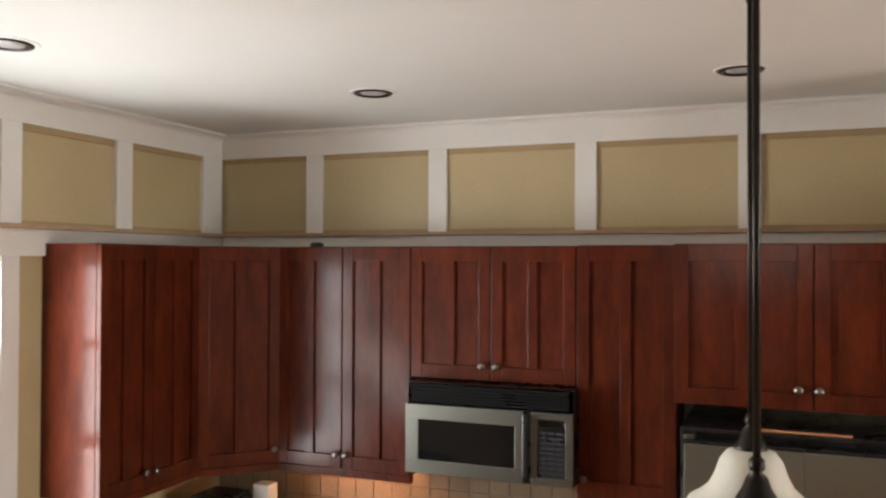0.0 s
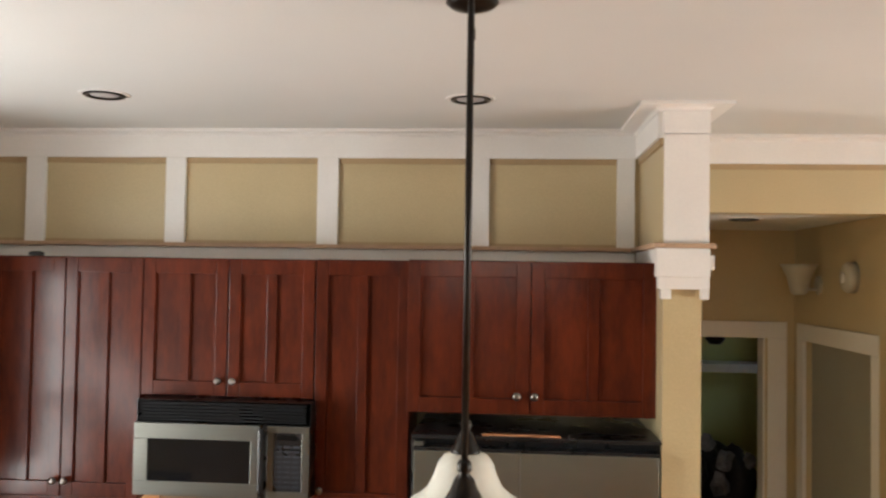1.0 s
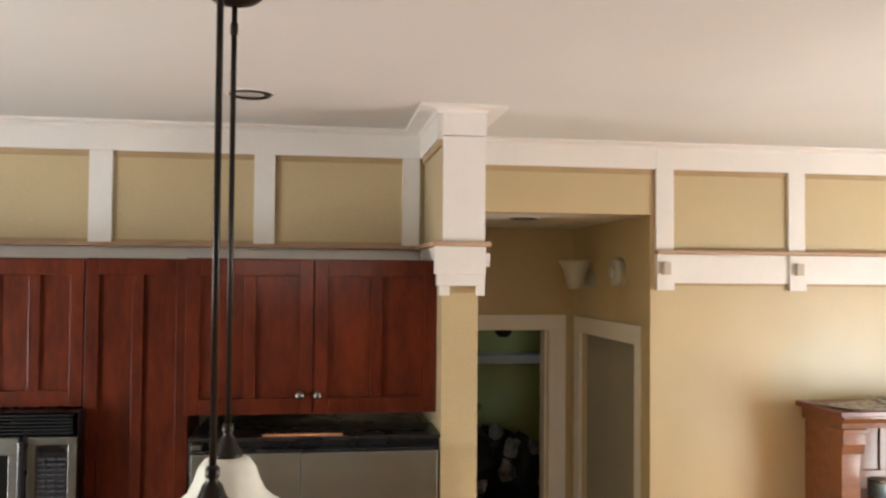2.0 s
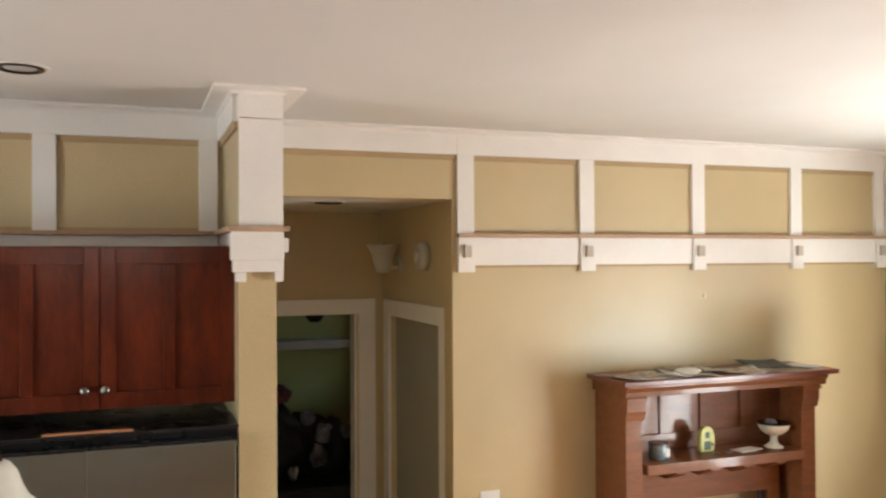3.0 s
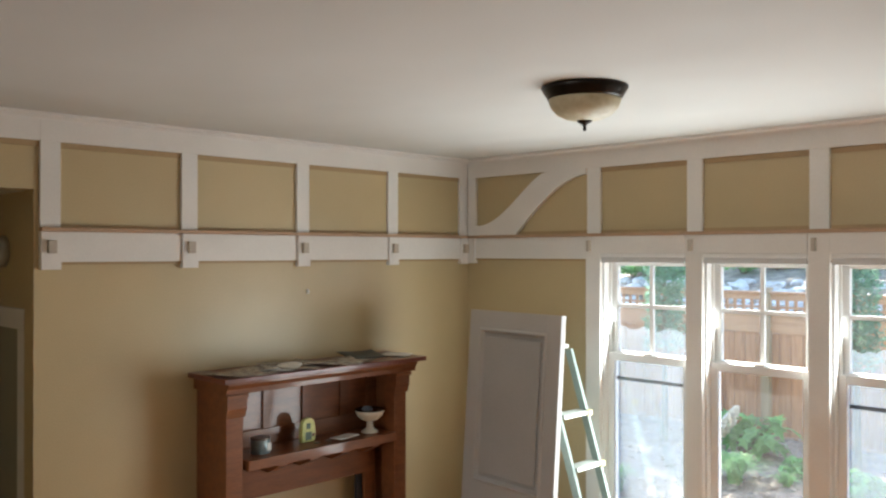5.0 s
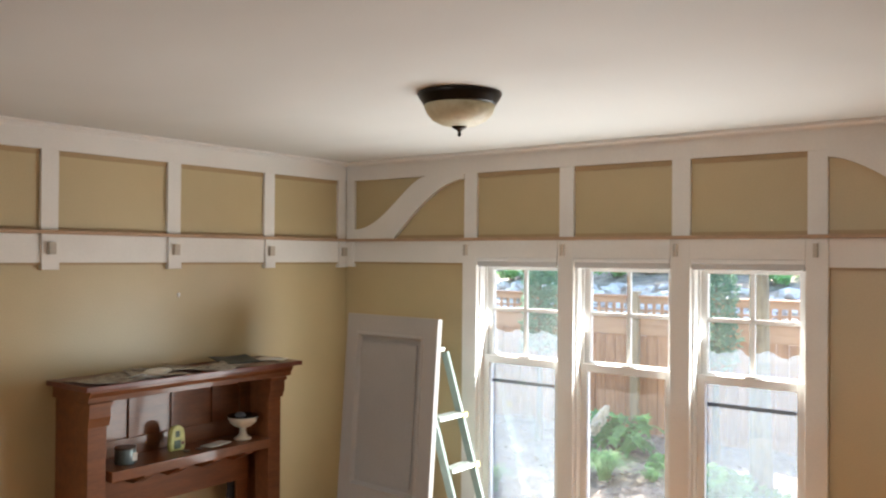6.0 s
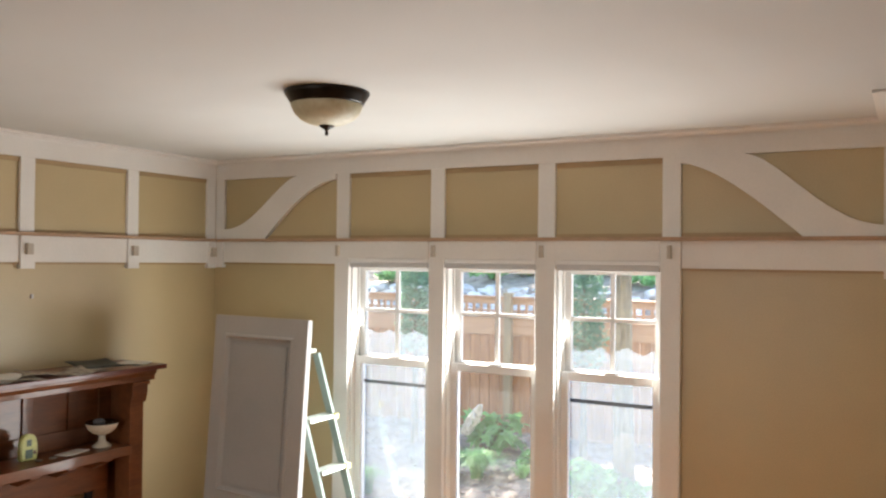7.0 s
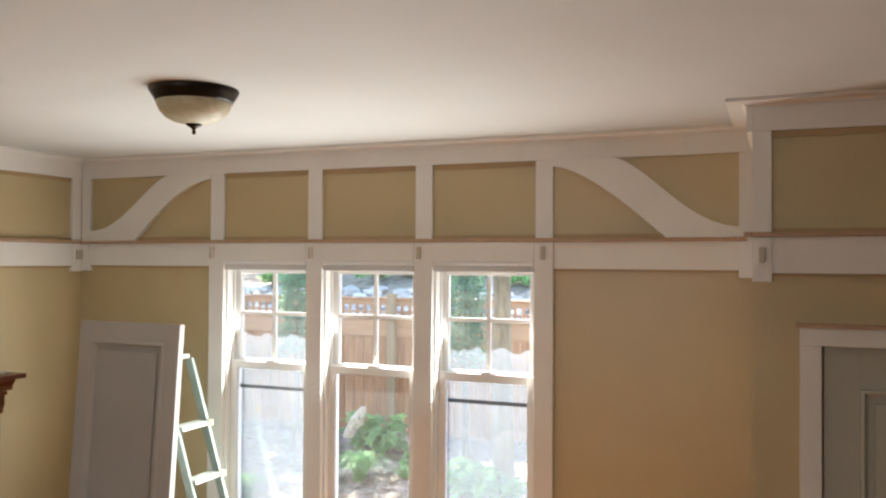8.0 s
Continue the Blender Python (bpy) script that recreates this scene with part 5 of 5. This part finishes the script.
def shrub(x, y, z, r, h, seed, mat, size=0.05, count=700):
    rng = random.Random(seed)
    s = empty("shrub", pose(x, y, z), "low leafy green shrub in the garden bed", "shrub", "garden shrubs")
    st = bmesh.new()
    for _ in range(9):
        stem(st, (0, 0, -0.05), (rng.uniform(-r, r) * 0.7, rng.uniform(-r, r) * 0.7, h * rng.uniform(0.5, 0.9)), 0.008, 0.003, 5)
    part("stems", st, M_BARK, s)
    bm = bmesh.new()
    for _ in range(14):
        c = (rng.uniform(-r, r) * 0.7, rng.uniform(-r, r) * 0.7, h * rng.uniform(0.35, 0.85))
        leaf_cloud(bm, c, (r * 0.45, r * 0.45, h * 0.25), count // 14, size, rng)
    part("leaves", bm, mat, s)


shrub(7.8, 1.25, 0.30, 0.32, 0.42, 5, M_LEAF2)
shrub(7.4, 0.75, 0.25, 0.25, 0.26, 6, M_LEAF)
shrub(7.2, 3.9, 0.22, 0.30, 0.30, 7, M_LEAF2)
shrub(8.6, 4.6, 0.40, 0.35, 0.32, 9, M_LEAF)
shrub(8.6, 2.2, 0.40, 0.18, 0.14, 10, M_LEAF2, 0.04, 220)


def conifer(x, y, z, tall, r, seed):
    """A slim upright evergreen with hanging sprays."""
    rng = random.Random(seed)
    c = empty("evergreen_tree", pose(x, y, z), "slim drooping evergreen in front of the fence", "tree", "slim evergreens")
    bm = bmesh.new()
    stem(bm, (0, 0, -0.1), (0.03, 0.02, tall * 0.95), 0.045, 0.008)
    for k in range(16):
        zz = tall * (0.55 + 0.42 * k / 16)
        a = k * 2.4
        stem(bm, (0, 0, zz), (r * 0.8 * math.cos(a), r * 0.8 * math.sin(a), zz + 0.05), 0.010, 0.003, 5)
    part("trunk", bm, M_BARK, c)
    bm = bmesh.new()
    for k in range(46):
        zz = tall * (0.50 + 0.5 * k / 46)
        a = k * 2.4
        rr = r * (0.75 + 0.3 * rng.random()) * (1.0 if k < 36 else (46 - k) / 10)
        leaf_cloud(bm, (rr * 0.7 * math.cos(a), rr * 0.7 * math.sin(a), zz - 0.05), (r * 0.4, r * 0.4, 0.14), 46, 0.04, rng, 1.2, 0.25)
    part("crown", bm, M_CONIFER, c)


conifer(9.0, 3.76, 0.4, 2.05, 0.22, 3)
conifer(9.0, 1.87, 0.4, 2.05, 0.22, 4)


def tree(x, y, z, tall, r, seed, mat):
    rng = random.Random(seed)
    t = empty("tree", pose(x, y, z), "broadleaf tree with an unseen crown, added to shade the garden", "tree", "bank trees")
    bm = bmesh.new()
    stem(bm, (0, 0, -0.3), (0.1, 0.05, tall * 0.55), 0.14, 0.08, 10)
    stem(bm, (0.1, 0.05, tall * 0.55), (0.0, 0.1, tall * 0.9), 0.08, 0.03, 8)
    ends = []
    for k in range(14):
        a, zz = k * 2.4, tall * rng.uniform(0.45, 0.9)
        e = (r * rng.uniform(0.5, 0.9) * math.cos(a), r * rng.uniform(0.5, 0.9) * math.sin(a), zz + rng.uniform(-0.2, 0.6))
        stem(bm, (0.05, 0.03, zz), e, 0.04, 0.01, 6)
        ends.append(e)
    part("trunk", bm, M_BARK, t)
    bm = bmesh.new()
    for e in ends:
        for _ in range(8):
            cc = Vector(e) + Vector((rng.uniform(-1.0, 1.0), rng.uniform(-1.0, 1.0), rng.uniform(-0.4, 0.5)))
            leaf_cloud(bm, cc, (0.55, 0.55, 0.30), 110, 0.10, rng)
    part("crown", bm, mat, t)


# Crowns stand above the view; these trees are added to shade the garden.
for k, (x, y) in enumerate(((11.6, 7.9), (14.6, 8.6), (17.6, 7.2), (16.8, 10.6))):
    tree(x, y, ground_height(x, y), 7.6 + 0.5 * (k % 3), 3.1, 30 + k, M_LEAF if k % 2 else M_LEAF2)


def garden_tree(x, y, z):
    """A clear-stemmed tree whose crown starts above the window heads."""
    rng = random.Random(77)
    t = empty("tree", pose(x, y, z), "slender garden tree with a grey-green mossy trunk", "tree")
    bm = bmesh.new()
    stem(bm, (0, 0, -0.1), (0.02, 0.03, 1.2), 0.095, 0.080, 12)
    stem(bm, (0.02, 0.03, 1.2), (-0.02, 0.05, 6.0), 0.080, 0.040, 12)
    ends = []
    for k in range(9):
        a = k * 2.4
        zz = 5.2 + 0.09 * k
        e = (0.9 * math.cos(a), 0.9 * math.sin(a), zz + rng.uniform(0.4, 0.9))
        stem(bm, (0, 0.04, zz), e, 0.025, 0.008, 6)
        ends.append(e)
    part("trunk", bm, M_BARK, t)
    bm = bmesh.new()
    for e in ends:
        for _ in range(3):
            c = Vector(e) + Vector((rng.uniform(-0.3, 0.3), rng.uniform(-0.3, 0.3), rng.uniform(-0.1, 0.4)))
            leaf_cloud(bm, c, (0.35, 0.35, 0.25), 60, 0.07, rng)
    part("crown", bm, M_LEAF, t)


garden_tree(8.0, 1.16, 0.33)
for k, (x, y) in enumerate(shrub_y):
    shrub(x, y, ground_height(x, y), 0.34, 0.26, 80 + k, M_LEAF2 if k % 3 else M_LEAF, 0.05, 420)
# ---- backsplash tiles and floor boards ----
splash = setting("backsplash", box_mesh(WX + 0.012, 0.50, KY - 0.006, KY, 0.92, 1.354), M_GROUT, "beige tiled backsplash under the cabinets", "backsplash")
t0 = None
for r in range(4):
    for c in range(24):
        x, z = WX + 0.075 + c * 0.1015, 0.972 + r * 0.1015
        if t0 is None:
            t0 = part("tile", box_mesh(-0.049, 0.049, -0.010, -0.001, -0.049, 0.049, bevel=0.002), M_TILE, splash, "", pose(x, KY - 0.0055, z))
        else:
            o = t0.copy()
            scene.collection.objects.link(o)
            o.matrix_basis = pose(x, KY - 0.0055, z)
floor_ob = bpy.data.objects["floor"]
p0 = None
rng = random.Random(12)
for r in range(65):
    y = -8.95 + r * 0.19
    x = -1.95 - rng.uniform(0, 1.2)
    while x < 5.55:
        ln_ = 1.5 if y > -3.9 else 3.9
        a, b = max(x, -1.95), min(x + ln_ - 0.003, 5.54)
        if b - a > 0.2:
            if p0 is None:
                p0 = part("plank", box_mesh(0, 1.0, 0, 0.187, -0.012, 0.0), M_FLOOR, floor_ob, "", pose(a, y, -0.0005))
                p0.scale = (b - a, 1, 1)
            else:
                o = p0.copy()
                scene.collection.objects.link(o)
                o.matrix_basis = pose(a, y, -0.0005) @ Matrix.Diagonal((b - a, 1, 1, 1))
        x += ln_
